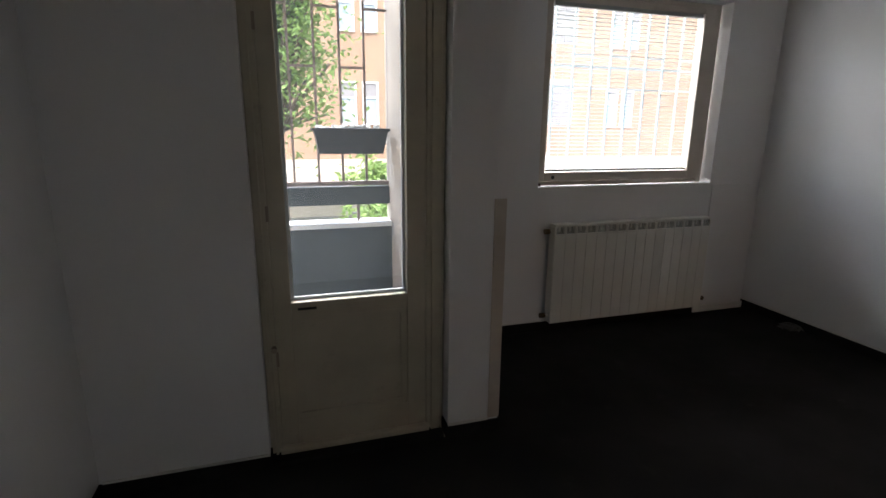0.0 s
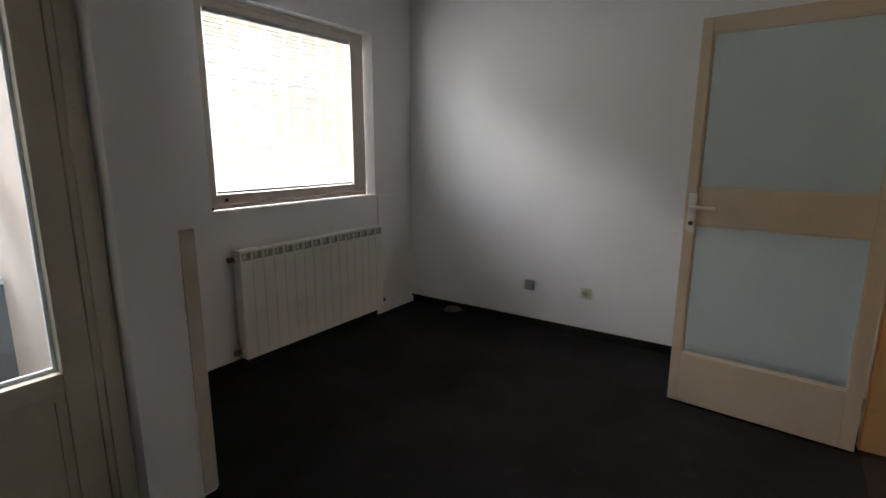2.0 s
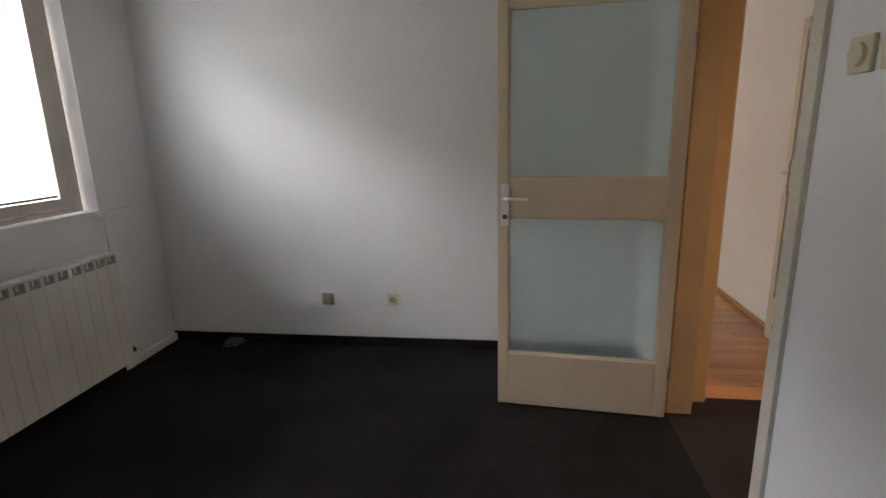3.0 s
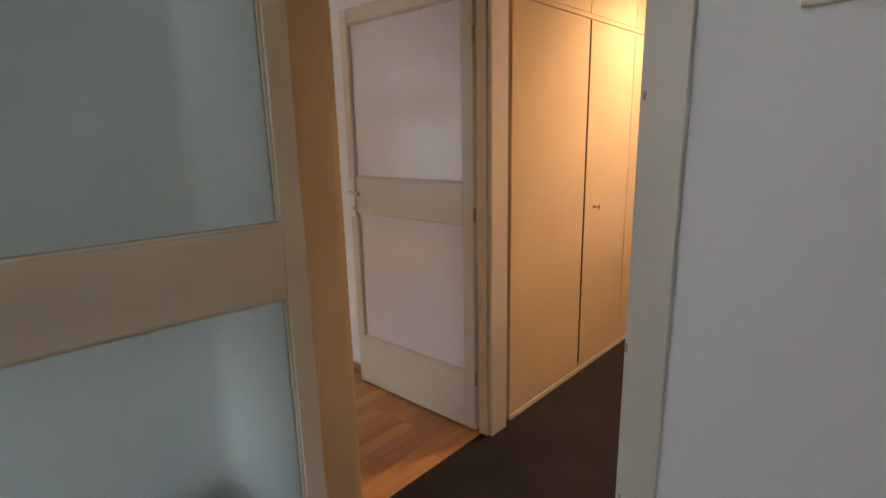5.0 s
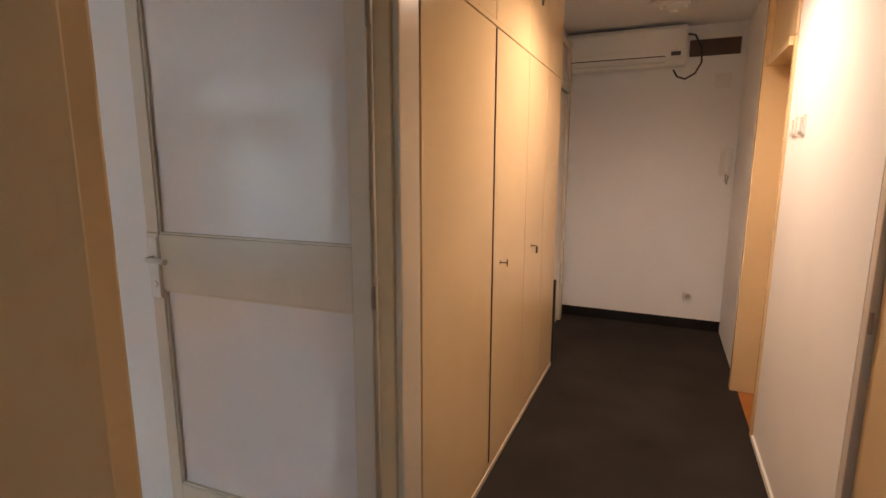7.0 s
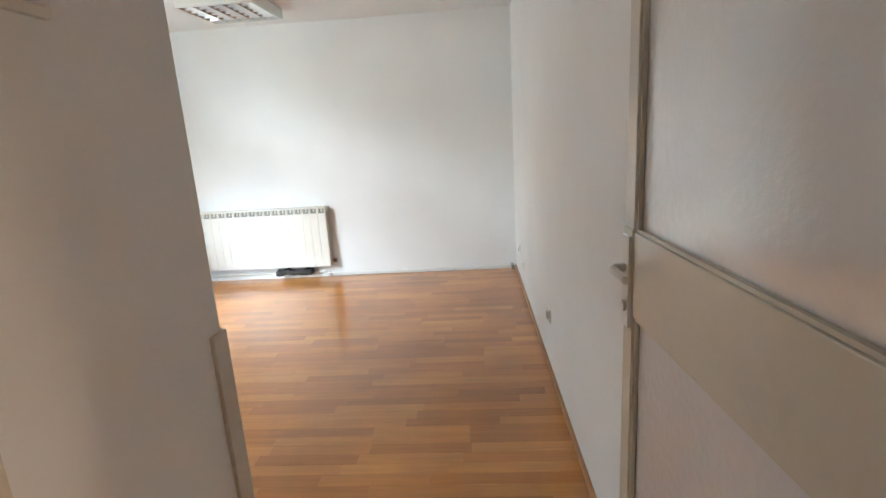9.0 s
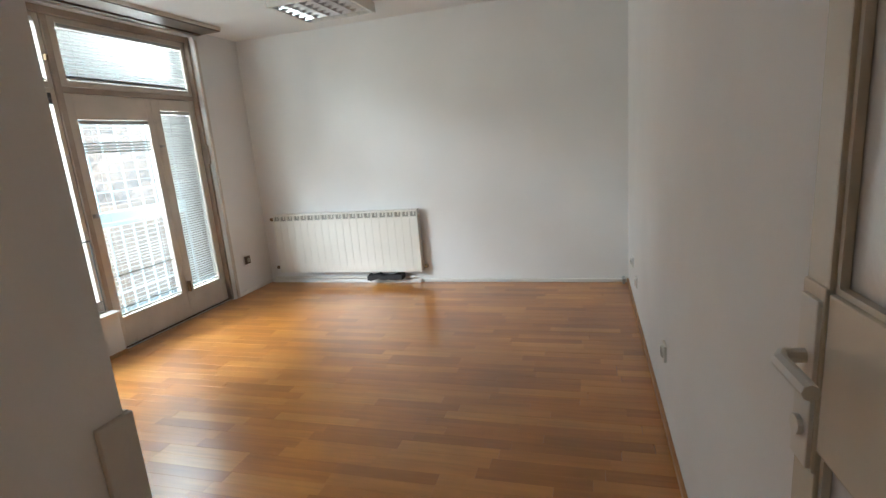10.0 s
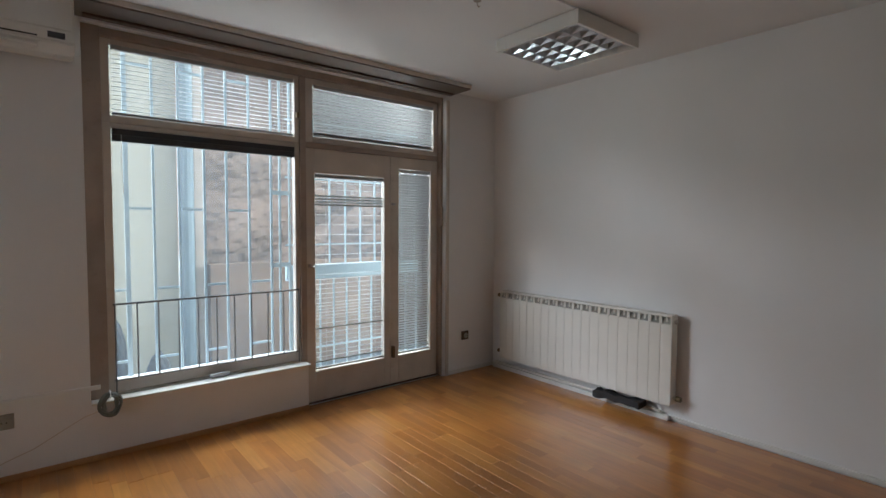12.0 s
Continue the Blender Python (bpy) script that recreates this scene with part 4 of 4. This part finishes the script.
ann = thing("cream_annex", (4.7, 5.2, -0.3), "cream rendered wall of the neighbouring annex", "house")
part("wall", boxes((0.44, 1.086, 0, 0.3, 0, 4.3)), CREAMWALL, ann)
part("drainpipe", rod(bmesh.new(), (1.16, -0.05, 0), (1.16, -0.05, 4.3), 0.072, 14), PIPE, ann)
part("post", boxes((1.24, 1.35, -0.02, 0.1, 0, 4.0), bevel=0.01), RUSTPIPE, ann)


def refuse_bag(at, width, height, label):
    """A filled plastic bag: a creased sack, drawn together at the neck."""
    bm = bmesh.new()
    bmesh.ops.create_icosphere(bm, subdivisions=4, radius=1.0)
    for v in bm.verts:
        p = v.co.copy()
        neck = 1.0 - 0.55 * max(0.0, p.z) ** 2
        crease = 1.0 + 0.13 * noise.noise(p * 2.3 + Vector(at)) + 0.06 * noise.noise(p * 6.1)
        v.co = Vector((p.x * width * neck * crease, p.y * width * 0.7 * neck * crease, (max(p.z, -0.92) + 0.92) / 1.92 * height * (1 + 0.05 * noise.noise(p * 4))))
    ob = tagged(new("refuse_bag", make("refuse_bag", bm, BLACK)), label, "bag", "refuse bags in the yard")
    ob.location = at
    return ob


refuse_bag((5.17, 4.9, -0.3), 0.13, 0.86, "tall black refuse bag leaning in the yard")
refuse_bag((5.54, 4.88, -0.3), 0.11, 0.46, "black refuse bag on the yard paving")
bm = bmesh.new()
bmesh.ops.create_grid(bm, x_segments=220, y_segments=130, size=1, matrix=Matrix.Translation((3.6, 0, 1.95)) @ Matrix.Rotation(radians(90), 4, "X") @ Matrix.Diagonal((3.6, 1.95, 1, 1)))
for v in bm.verts:
    p = v.co
    n1 = noise.noise(Vector((p.x * 0.9, p.z * 1.4, 3.0)))
    n2 = noise.noise(Vector((p.x * 3.1, p.z * 4.7, 7.0)))
    n3 = noise.noise(Vector((p.x * 9.0, p.z * 13.0, 1.0)))
    n4 = noise.noise(Vector((p.x * 21.0, p.z * 30.0, 5.0)))
    v.co.y -= 0.2 * abs(n1) + 0.05 * abs(n2) + 0.025 * n3 + 0.01 * n4 - p.z * 0.22
rk = tagged(new("rock_face", make("rock_face", bm, ROCK)), "rough brown rock face behind the yard", "rock")
rk.location = (6.05, 5.5, -0.3)

setting("wall_yard_retaining", boxes((6.062, 13, 5.10, 5.22, -0.3, 0.92), bevel=0.01), STREAKED, "streaked brown rendered retaining wall under the rock")

# ---- built-in wardrobe ----
wr = thing("built_in_wardrobe", (3.215, -1.875, 0), "tall cream gloss built-in wardrobe with keys in its doors", "wardrobe")
part("carcass", boxes((0.022, 0.58, -1.035, 1.035, 0, HP - 0.005)), CREAM, wr)
part("plinth", boxes((-0.004, 0.0215, -1.035, 1.035, 0, 0.026), bevel=0.002), DOORC, wr, "pale plinth strip")
cuts = [1.035, 0.352, -0.200, -0.62, -1.035]
for a, b in zip(cuts, cuts[1:]):
    part("door", boxes((0.0, 0.0215, b + 0.003, a - 0.003, 0.030, 1.945), bevel=0.002), CREAM, wr)
    part("upper_door", boxes((0.0, 0.0215, b + 0.003, a - 0.003, 1.972, HP - 0.008), bevel=0.002), CREAM, wr)
part("rail", boxes((-0.004, 0.0215, -1.035, 1.035, 1.947, 1.969), bevel=0.002), CREAM, wr)
part("gap_strip", boxes((-0.004, -0.0005, 0.346, 0.355, 0.06, 1.94)), BROWN, wr, "dark strip drawn for the gap between doors")
for y, z, fob in ((0.235, 0.975, False), (-0.345, 0.965, True), (-0.30, 2.235, True)):
    kp = part("lock_plate", rod(bmesh.new(), (-0.002, y, z), (0.0, y, z), 0.009, 14), BRASS, wr)
    part("key", rod(bmesh.new(), (-0.032, y, z), (-0.002, y, z), 0.0028, 8), BRASS, kp, "small dark key")
    if fob:
        part("key_fob", boxes((-0.036, -0.028, y - 0.011, y + 0.011, z - 0.04, z - 0.004), bevel=0.003), BLACK, kp, "black key fob")
    else:
        part("key_bow", boxes((-0.036, -0.032, y - 0.003, y + 0.003, z - 0.016, z + 0.016), bevel=0.001), BRASS, kp)
es = tagged(new("wardrobe_end_trim", make("wardrobe_end_trim", boxes((3.20, 3.235, -2.93, -2.912, 0.0, 0.62), bevel=0.002), BLACK)), "black trim strip at the wardrobe's end", "trim")


# ---- radiators ----
def radiator(at, rz, n, label, clear, h):
    """A sectional aluminium radiator; its back on y = 0, front towards -y, sections side by side along x."""
    r = thing("radiator", at, label, "radiator", "sectional radiators", rz)
    w = 0.08
    z0 = clear
    bm = bmesh.new()
    box(bm, -0.0396, 0.0396, -0.102, -0.090, 0.0, h - 0.065, bevel=0.003)
    box(bm, -0.006, 0.006, -0.0895, -0.03, 0.02, h - 0.02)
    box(bm, -0.036, 0.036, -0.0295, -0.024, 0.01, h - 0.03)
    box(bm, -0.0392, 0.0392, -0.098, -0.026, h - 0.018, h, bevel=0.004)
    box(bm, -0.0392, -0.030, -0.1, -0.03, h - 0.0645, h - 0.0185)
    box(bm, 0.030, 0.0392, -0.1, -0.03, h - 0.0645, h - 0.0185)
    front = make("section", bm, RAD)
    bm = bmesh.new()
    v = [bm.verts.new((x, y, z)) for x in (-0.0295, 0.0295) for y, z in ((-0.097, h - 0.062), (-0.070, h - 0.020), (-0.066, h - 0.020), (-0.093, h - 0.0645))]
    for q in ((0, 1, 5, 4), (2, 3, 7, 6), (0, 4, 7, 3), (1, 2, 6, 5), (0, 3, 2, 1), (4, 5, 6, 7)):
        bm.faces.new([v[k] for k in q])
    grill = make("grill", bm, RADGRILL)
    for i in range(n):
        s = new("section", front)
        s.parent = r
        s.location = ((i - (n - 1) / 2) * w, 0, z0)
        g = new("grill", grill)
        g.parent = s
    e = n * w / 2
    for sx in (-1, 1):
        part("end_plate", boxes((sx * e - 0.0012, sx * e + 0.0012, -0.098, -0.026, z0 + 0.004, z0 + h - 0.02)), RAD, r)
    part("header_pipe", rod(bmesh.new(), (-e - 0.02, -0.06, z0 + h - 0.05), (e + 0.02, -0.06, z0 + h - 0.05), 0.013), RAD, r)
    part("header_pipe", rod(bmesh.new(), (-e - 0.02, -0.06, z0 + 0.05), (e + 0.02, -0.06, z0 + 0.05), 0.013), RAD, r)
    for sx, z in ((-1, z0 + h - 0.05), (-1, z0 + 0.05), (1, z0 + 0.05)):
        part("valve", rod(bmesh.new(), (sx * (e + 0.0205), -0.06, z), (sx * (e + 0.055), -0.06, z), 0.018), BRASS, r, "dark valve")
    for x in (-e * 0.6, e * 0.6):
        part("bracket", boxes((x - 0.012, x + 0.012, -0.0235, 0.0, z0 + h - 0.12, z0 + h - 0.09)), METAL, r)
    return r


radiator((2.605, 3.47, 0), 0, 16, "cream enamelled sectional radiator under the office window", 0.085, 0.69)
radiator((8.07, 2.012, 0), -90, 20, "cream enamelled sectional radiator on the white wall", 0.125, 0.62)
pc = thing("pipe_cover", (8.05, 2.05, 0), "white pipe cover strip under the radiator", "pipe cover")
part("strip", boxes((-0.028, 0.004, -0.80, 0.90, 0.0, 0.034), bevel=0.004), PLASTIC, pc)
part("pipe", rod(bmesh.new(), (-0.014, -0.74, 0.052), (-0.014, 0.88, 0.052), 0.011), RAD, pc, "white painted heating pipe")
for y in (-0.6, 0.1, 0.8):
    part("clip", boxes((-0.02, -0.006, y, y + 0.02, 0.0345, 0.0605)), RAD, pc)
rag = bmesh.new()
bmesh.ops.create_grid(rag, x_segments=26, y_segments=10, size=1, matrix=Matrix.Translation((0, 0, 0.075)) @ Matrix.Diagonal((0.055, 0.185, 1, 1)))
for v in rag.verts:
    v.co.z += 0.022 * noise.noise(Vector((v.co.x * 18, v.co.y * 14, 0.5))) + 0.012 * noise.noise(v.co * 40)
    v.co.x += 0.02 * noise.noise(Vector((v.co.y * 9, 4, 0)))
ex = bmesh.ops.extrude_face_region(rag, geom=rag.faces[:])
bmesh.ops.translate(rag, vec=(0, 0, -0.045), verts=[g for g in ex["geom"] if isinstance(g, bmesh.types.BMVert)])
rg = tagged(new("black_bag", make("black_bag", rag, BLACK)), "crumpled black plastic bag under the radiator", "bag")
rg.location = (7.985, 1.60, 0.02)


# ---- sockets, switches, small fittings ----
def socket(at, rz, label, mat, kind="socket"):
    """A wall plate on y = 0, facing -y, with a round socket or a rocker."""
    s = thing("wall_socket" if kind == "socket" else "light_switch", at, label, "socket" if kind == "socket" else "switch", "wall sockets" if kind == "socket" else "light switches", rz)
    part("plate", boxes((-0.04, 0.04, -0.012, 0.0, -0.04, 0.04), bevel=0.004), mat, s)
    if kind == "socket":
        part("rim", rod(bmesh.new(), (0, -0.0122, 0), (0, -0.020, 0), 0.030, 20), mat, s)
        part("well", rod(bmesh.new(), (0, -0.0202, 0), (0, -0.021, 0), 0.024, 20), RADGRILL, s)
        for x in (-0.01, 0.01):
            part("hole", rod(bmesh.new(), (x, -0.0212, 0), (x, -0.022, 0), 0.0035, 8), BLACK, s)
    elif kind == "round":
        part("rocker", rod(bmesh.new(), (0, -0.0122, 0), (0, -0.022, 0), 0.026, 20), mat, s)
    else:
        part("rocker", boxes((-0.026, 0.026, -0.02, -0.0122, -0.028, 0.028), bevel=0.003), mat, s)
    return s


socket((3.765, 2.30, 0.33), -90, "grey wall socket low on the white wall", RADGRILL)
socket((3.765, 1.85, 0.335), -90, "yellowed wall socket low on the white wall", AGED)
socket((1.98, 0.30, 1.555), 180, "yellowed round light switch beside the doorway", AGED, "round")
socket((1.87, 0.30, 1.555), 180, "yellowed round light switch beside the doorway", AGED, "round")
socket((2.05, -2.22, 1.575), 90, "white light switch on the corridor wall", PLASTIC, "switch")
socket((2.05, -2.08, 1.575), 90, "white light switch on the corridor wall", PLASTIC, "switch")
socket((3.61, 0.21, 1.605), 0, "white light switch inside the inner doorway", PLASTIC, "switch")
socket((2.31, -4.20, 0.29), 180, "white wall socket near the corridor floor", PLASTIC)
socket((7.70, 3.0, 0.335), 0, "small brown wall socket beside the window", BROWN)
socket((7.55, -0.705, 0.32), 180, "white wall socket low on the long wall", PLASTIC)
socket((7.25, -0.705, 0.24), 180, "white wall socket low on the long wall", PLASTIC, "switch")
socket((5.80, -0.705, 0.34), 180, "white wall socket low on the long wall", PLASTIC)
socket((4.525, 3.0, 0.315), 0, "grey wall socket beside the cable", RADGRILL)

# loose cable ends on the carpet
cb = thing("loose_cables", (3.69, 2.98, 0), "grey loose cable ends on the carpet", "cable")
for i in range(10):
    a, r = i * 0.67, 0.03 + 0.012 * (i % 4)
    pts = [(0.075 - 0.01 * (i % 3), 0.02 * math.sin(a), 0.02)]
    for k in range(1, 9):
        b, q = a + k * 0.55, r * (1.1 - 0.06 * k)
        pts.append((q * math.cos(b), 1.3 * q * math.sin(b), 0.006 + 0.035 * math.sin(k * 0.42) * (0.6 + 0.2 * (i % 3))))
    part("cable", tube(bmesh.new(), pts, 0.004, 6), CABLE_DARK, cb)
pb = thing("valve_stub", (8.0, -0.66, 0), "small grey pipe valve in the floor corner", "valve")
part("pipe", rod(bmesh.new(), (0, 0, 0), (0, 0, 0.05), 0.012), METAL, pb)
part("knob", rod(bmesh.new(), (-0.05, 0, 0.045), (0.04, 0, 0.045), 0.016), METAL, pb)
scrap = tagged(new("paper_scrap", make("paper_scrap", boxes((0.86, 0.875, 1.90, 1.912, 0.0, 0.006), bevel=0.001), PLASTIC)), "tiny white paper scrap on the carpet", "paper scrap")

# cable and coil at the wide window
cl = thing("cable_coil", (4.98, 2.975, 0.33), "coiled pale cable hung beneath the window corner", "cable")
for k in range(9):
    pts = []
    rx, rz = random.uniform(0.026, 0.056), random.uniform(0.05, 0.066)
    for i in range(25):
        a = i * 2 * math.pi / 24
        pts.append((rx * math.cos(a) + 0.004 * math.sin(3 * a + k), -0.014 - 0.004 * k + 0.009 * math.sin(a + k), rz * math.sin(a) - 0.01))
    part("loop", tube(bmesh.new(), pts, 0.0055, 6), CABLE, cl)
part("tie", tube(bmesh.new(), [(0.0, 0.0, 0.062), (0.0, -0.03, 0.064), (0.0, -0.064, 0.045), (0.0, -0.03, 0.026), (0.0, 0.0, 0.032)], 0.004, 6), PLASTIC, cl, "white cable tie")
part("tail", tube(bmesh.new(), [(-0.03, 0, -0.04), (-0.12, 0.005, -0.065), (-0.22, 0.01, -0.12), (-0.34, 0.012, -0.185), (-0.46, 0.012, -0.225), (-0.62, 0.015, -0.30)], 0.0022, 6), GUARD, cl, "thin brownish cable end")
ct = tagged(new("cable_duct", make("cable_duct", boxes((3.915, 4.94, 2.985, 3.0, 0.405, 0.43), bevel=0.003), WALL)), "white painted cable duct along the wall", "cable duct")


# ---- air conditioners ----
def split_unit(at, rz, w, label):
    a = thing("air_conditioner", at, label, "air conditioner", rz=rz)
    bm = bmesh.new()
    prof = [(0, 0), (-0.13, 0.0), (-0.185, 0.045), (-0.20, 0.10), (-0.20, 0.255), (-0.18, 0.29), (0, 0.29)]
    L = [bm.verts.new((-w / 2, y, z)) for y, z in prof]
    R = [bm.verts.new((w / 2, y, z)) for y, z in prof]
    for k in range(len(prof)):
        j = (k + 1) % len(prof)
        bm.faces.new((L[k], L[j], R[j], R[k]))
    bm.faces.new(L[::-1])
    bm.faces.new(R)
    bmesh.ops.recalc_face_normals(bm, faces=bm.faces[:])
    bmesh.ops.bevel(bm, geom=bm.edges[:], offset=0.008, segments=2, affect="EDGES")
    part("casing", bm, PLASTIC, a)
    part("front_panel", boxes((-w / 2 + 0.012, w / 2 - 0.012, -0.208, -0.2005, 0.105, 0.25), bevel=0.003), PLASTIC, a)
    part("flap", boxes((-w / 2 + 0.05, w / 2 - 0.15, -0.19, -0.14, 0.012, 0.022)), PLASTIC, a)
    part("outlet_slot", boxes((-w / 2 + 0.05, w / 2 - 0.15, -0.194, -0.186, 0.058, 0.064)), BLACK, a)
    part("display", boxes((w / 2 - 0.11, w / 2 - 0.04, -0.200, -0.190, 0.062, 0.09)), HEAD, a)
    return a


split_unit((4.43, 3.0, 2.205), 0, 0.86, "white wall air conditioner beside the window")
acu = split_unit((2.975, -4.20, 2.185), 180, 1.0, "white wall air conditioner above the corridor's end")
wp = tagged(new("wood_plate", make("wood_plate", boxes((2.09, 2.45, -4.20, -4.185, 2.26, 2.385), bevel=0.002), BROWN)), "dark brown wooden plate on the wall", "plate")
ab = tagged(new("air_cable", make("air_cable", tube(bmesh.new(), [(2.47, -4.02, 2.40), (2.42, -4.03, 2.39), (2.37, -4.06, 2.30), (2.36, -4.10, 2.20), (2.40, -4.12, 2.12), (2.47, -4.12, 2.08), (2.53, -4.10, 2.10), (2.56, -4.08, 2.15)], 0.007, 8), BLACK)), "black cable hanging from the air conditioner", "cable")
jb = thing("junction_box", (2.19, -4.20, 2.06), "white square junction box on the wall", "junction box", rz=180)
part("lid", boxes((-0.055, 0.055, -0.02, 0.0, -0.055, 0.055), bevel=0.004), PLASTIC, jb)
ic = thing("intercom", (2.115, -4.20, 1.42), "white door intercom handset on the wall", "intercom", rz=180)
part("base", boxes((-0.045, 0.045, -0.03, 0.0, -0.10, 0.11), bevel=0.006), PLASTIC, ic)
part("handset", boxes((-0.022, 0.022, -0.07, -0.0305, -0.09, 0.12), bevel=0.012), PLASTIC, ic)
part("cord", tube(bmesh.new(), [(0.0, -0.04, -0.09), (0.0, -0.05, -0.15), (0.01, -0.04, -0.17), (0.02, -0.02, -0.10)], 0.006, 6), RADGRILL, ic)

# ---- ceiling lamps ----
cl = thing("ceiling_light", (2.59, -3.42, HP), "round white ceiling fitting, unlit, in the corridor", "ceiling light")
part("disc", rod(bmesh.new(), (0, 0, -0.03), (0, 0, -0.0005), 0.15, 32), PLASTIC, cl)
part("dome", rod(bmesh.new(), (0, 0, -0.055), (0, 0, -0.0305), 0.105, 28), PLASTIC, cl)
for i in range(3):
    a = i * 2.09 + 0.5
    part("lug", rod(bmesh.new(), (0.07 * math.cos(a), 0.07 * math.sin(a), -0.075), (0.07 * math.cos(a), 0.07 * math.sin(a), -0.0555), 0.025, 14), PLASTIC, cl)
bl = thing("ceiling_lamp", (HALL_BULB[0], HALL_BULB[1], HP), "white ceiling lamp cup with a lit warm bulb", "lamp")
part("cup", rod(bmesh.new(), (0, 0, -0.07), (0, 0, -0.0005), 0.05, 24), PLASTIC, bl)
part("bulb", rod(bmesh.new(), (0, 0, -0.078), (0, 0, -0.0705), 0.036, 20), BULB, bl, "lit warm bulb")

lp = thing("louvre_light", (7.232, 1.553, HP), "square ceiling light with mirror louvres, unlit", "ceiling light")
s, dz = 0.302, 0.085
for q in ((-s, s, -s, -s + 0.016), (-s, s, s - 0.016, s), (-s, -s + 0.016, -s + 0.0165, s - 0.0165), (s - 0.016, s, -s + 0.0165, s - 0.0165)):
    part("side", boxes((*q, -dz, -0.006), bevel=0.002), PLASTIC, lp)
part("back_plate", boxes((-s + 0.017, s - 0.017, -s + 0.017, s - 0.017, -0.012, -0.0065)), MIRROR, lp, "mirror reflector")
part("gap_shadow", boxes((-s + 0.02, s - 0.02, -s + 0.02, s - 0.02, -0.006, -0.0005)), BLACK, lp)
for i in range(4):
    y = -s + 0.09 + i * 0.135
    part("tube", rod(bmesh.new(), (-s + 0.04, y, -0.024), (s - 0.04, y, -0.024), 0.008), PLASTIC, lp, "unlit fluorescent tube")
for i in range(6):
    y = -s + 0.0225 + i * (2 * s - 0.045) / 5
    bm = bmesh.new()
    v = [bm.verts.new((x, y + o, z)) for x in (-s + 0.018, s - 0.018) for o, z in ((-0.009, -0.03), (0.009, -0.03), (0.0, -dz + 0.002))]
    bm.faces.new((v[0], v[2], v[5], v[3]))
    bm.faces.new((v[1], v[4], v[5], v[2]))
    bm.faces.new((v[0], v[3], v[4], v[1]))
    part("louvre_bar", bm, MIRROR, lp)
for i in range(1, 6):
    x = -s + 0.0225 + i * (2 * s - 0.045) / 6
    bm = bmesh.new()
    v = [bm.verts.new((x + o, y, z)) for y in (-s + 0.018, s - 0.018) for o, z in ((-0.018, -0.0305), (0.018, -0.0305), (0.0, -dz + 0.004))]
    bm.faces.new((v[0], v[3], v[5], v[2]))
    bm.faces.new((v[1], v[2], v[5], v[4]))
    bm.faces.new((v[0], v[1], v[4], v[3]))
    part("louvre_blade", bm, MIRROR, lp)

tagged(new("cable_duct", make("cable_duct", boxes((3.95, 6.925, 1.262, 1.282, HP - 0.012, HP - 0.0005), bevel=0.002), WALL)), "white painted cable duct along the ceiling", "cable duct")
hk = thing("ceiling_hook", (6.47, 1.537, HP), "small dark hook in the ceiling", "hook")
part("plate", rod(bmesh.new(), (0, 0, -0.006), (0, 0, -0.0005), 0.02, 14), FRAME_DARK, hk)
part("hook", tube(bmesh.new(), [(0, 0, -0.006), (0, 0, -0.025), (0.01, 0, -0.034), (0.02, 0, -0.026)], 0.003, 6), FRAME_DARK, hk)

# ---- parquet strips ----
SW, SL = 0.0705, 0.47
strip_meshes = {}


def strip_mesh(length):
    key = round(length, 2)
    if key not in strip_meshes:
        bm = bmesh.new()
        w, h = SW / 2 - 0.0002, key / 2 - 0.0002
        lo = [bm.verts.new(v) for v in ((-w, -h, -0.012), (w, -h, -0.012), (w, h, -0.012), (-w, h, -0.012))]
        e = 0.0003
        md = [bm.verts.new(v) for v in ((-w, -h, -e), (w, -h, -e), (w, h, -e), (-w, h, -e))]
        hi = [bm.verts.new(v) for v in ((-w + e, -h + e, 0), (w - e, -h + e, 0), (w - e, h - e, 0), (-w + e, h - e, 0))]
        bm.faces.new(hi)
        for a, b in ((lo, md), (md, hi)):
            for k in range(4):
                bm.faces.new((a[k], a[(k + 1) % 4], b[(k + 1) % 4], b[k]))
        strip_meshes[key] = make("parquet_strip", bm, PARQUET)
    return strip_meshes[key]


floor_base = bpy.data.objects["floor_parquet_base"]
far_v, far_f = [], []
near = 0
x = 3.25 + SW / 2
while x < 8.07:
    y0, y1 = (-0.705, 0.21) if x < 3.90 else (-0.705, 3.0)
    y = y0 - random.uniform(0, SL)
    while y < y1 - 0.005:
        a, b = max(y, y0), min(y + SL, y1)
        if b - a > 0.01:
            length = round(b - a, 2)
            c = (a + b) / 2
            if 4.6 < x < 7.0 and c > -0.6 and near < 300:
                o = new("parquet_strip", strip_mesh(length))
                o.parent = floor_base
                o.location = (x, c, random.uniform(-0.0003, 0.0003))
                o.rotation_euler = (random.gauss(0, 0.0006), random.gauss(0, 0.0012), 0)
                near += 1
            else:
                me = strip_mesh(length)
                k = len(far_v)
                ta, tb = random.gauss(0, 0.0012), random.gauss(0, 0.0006)
                far_v += [(v.co.x + x, v.co.y + c, v.co.z + ta * v.co.x + tb * v.co.y) for v in me.vertices]
                far_f += [[i + k for i in f.vertices] for f in me.polygons]
        y += SL
    x += SW
me = bpy.data.meshes.new("parquet_strips")
me.from_pydata(far_v, [], far_f)
me.materials.append(PARQUET)
rest = tagged(new("parquet_strips", me), "oak parquet strips in varied honey tones", kind="stuff")
rest.parent = floor_base
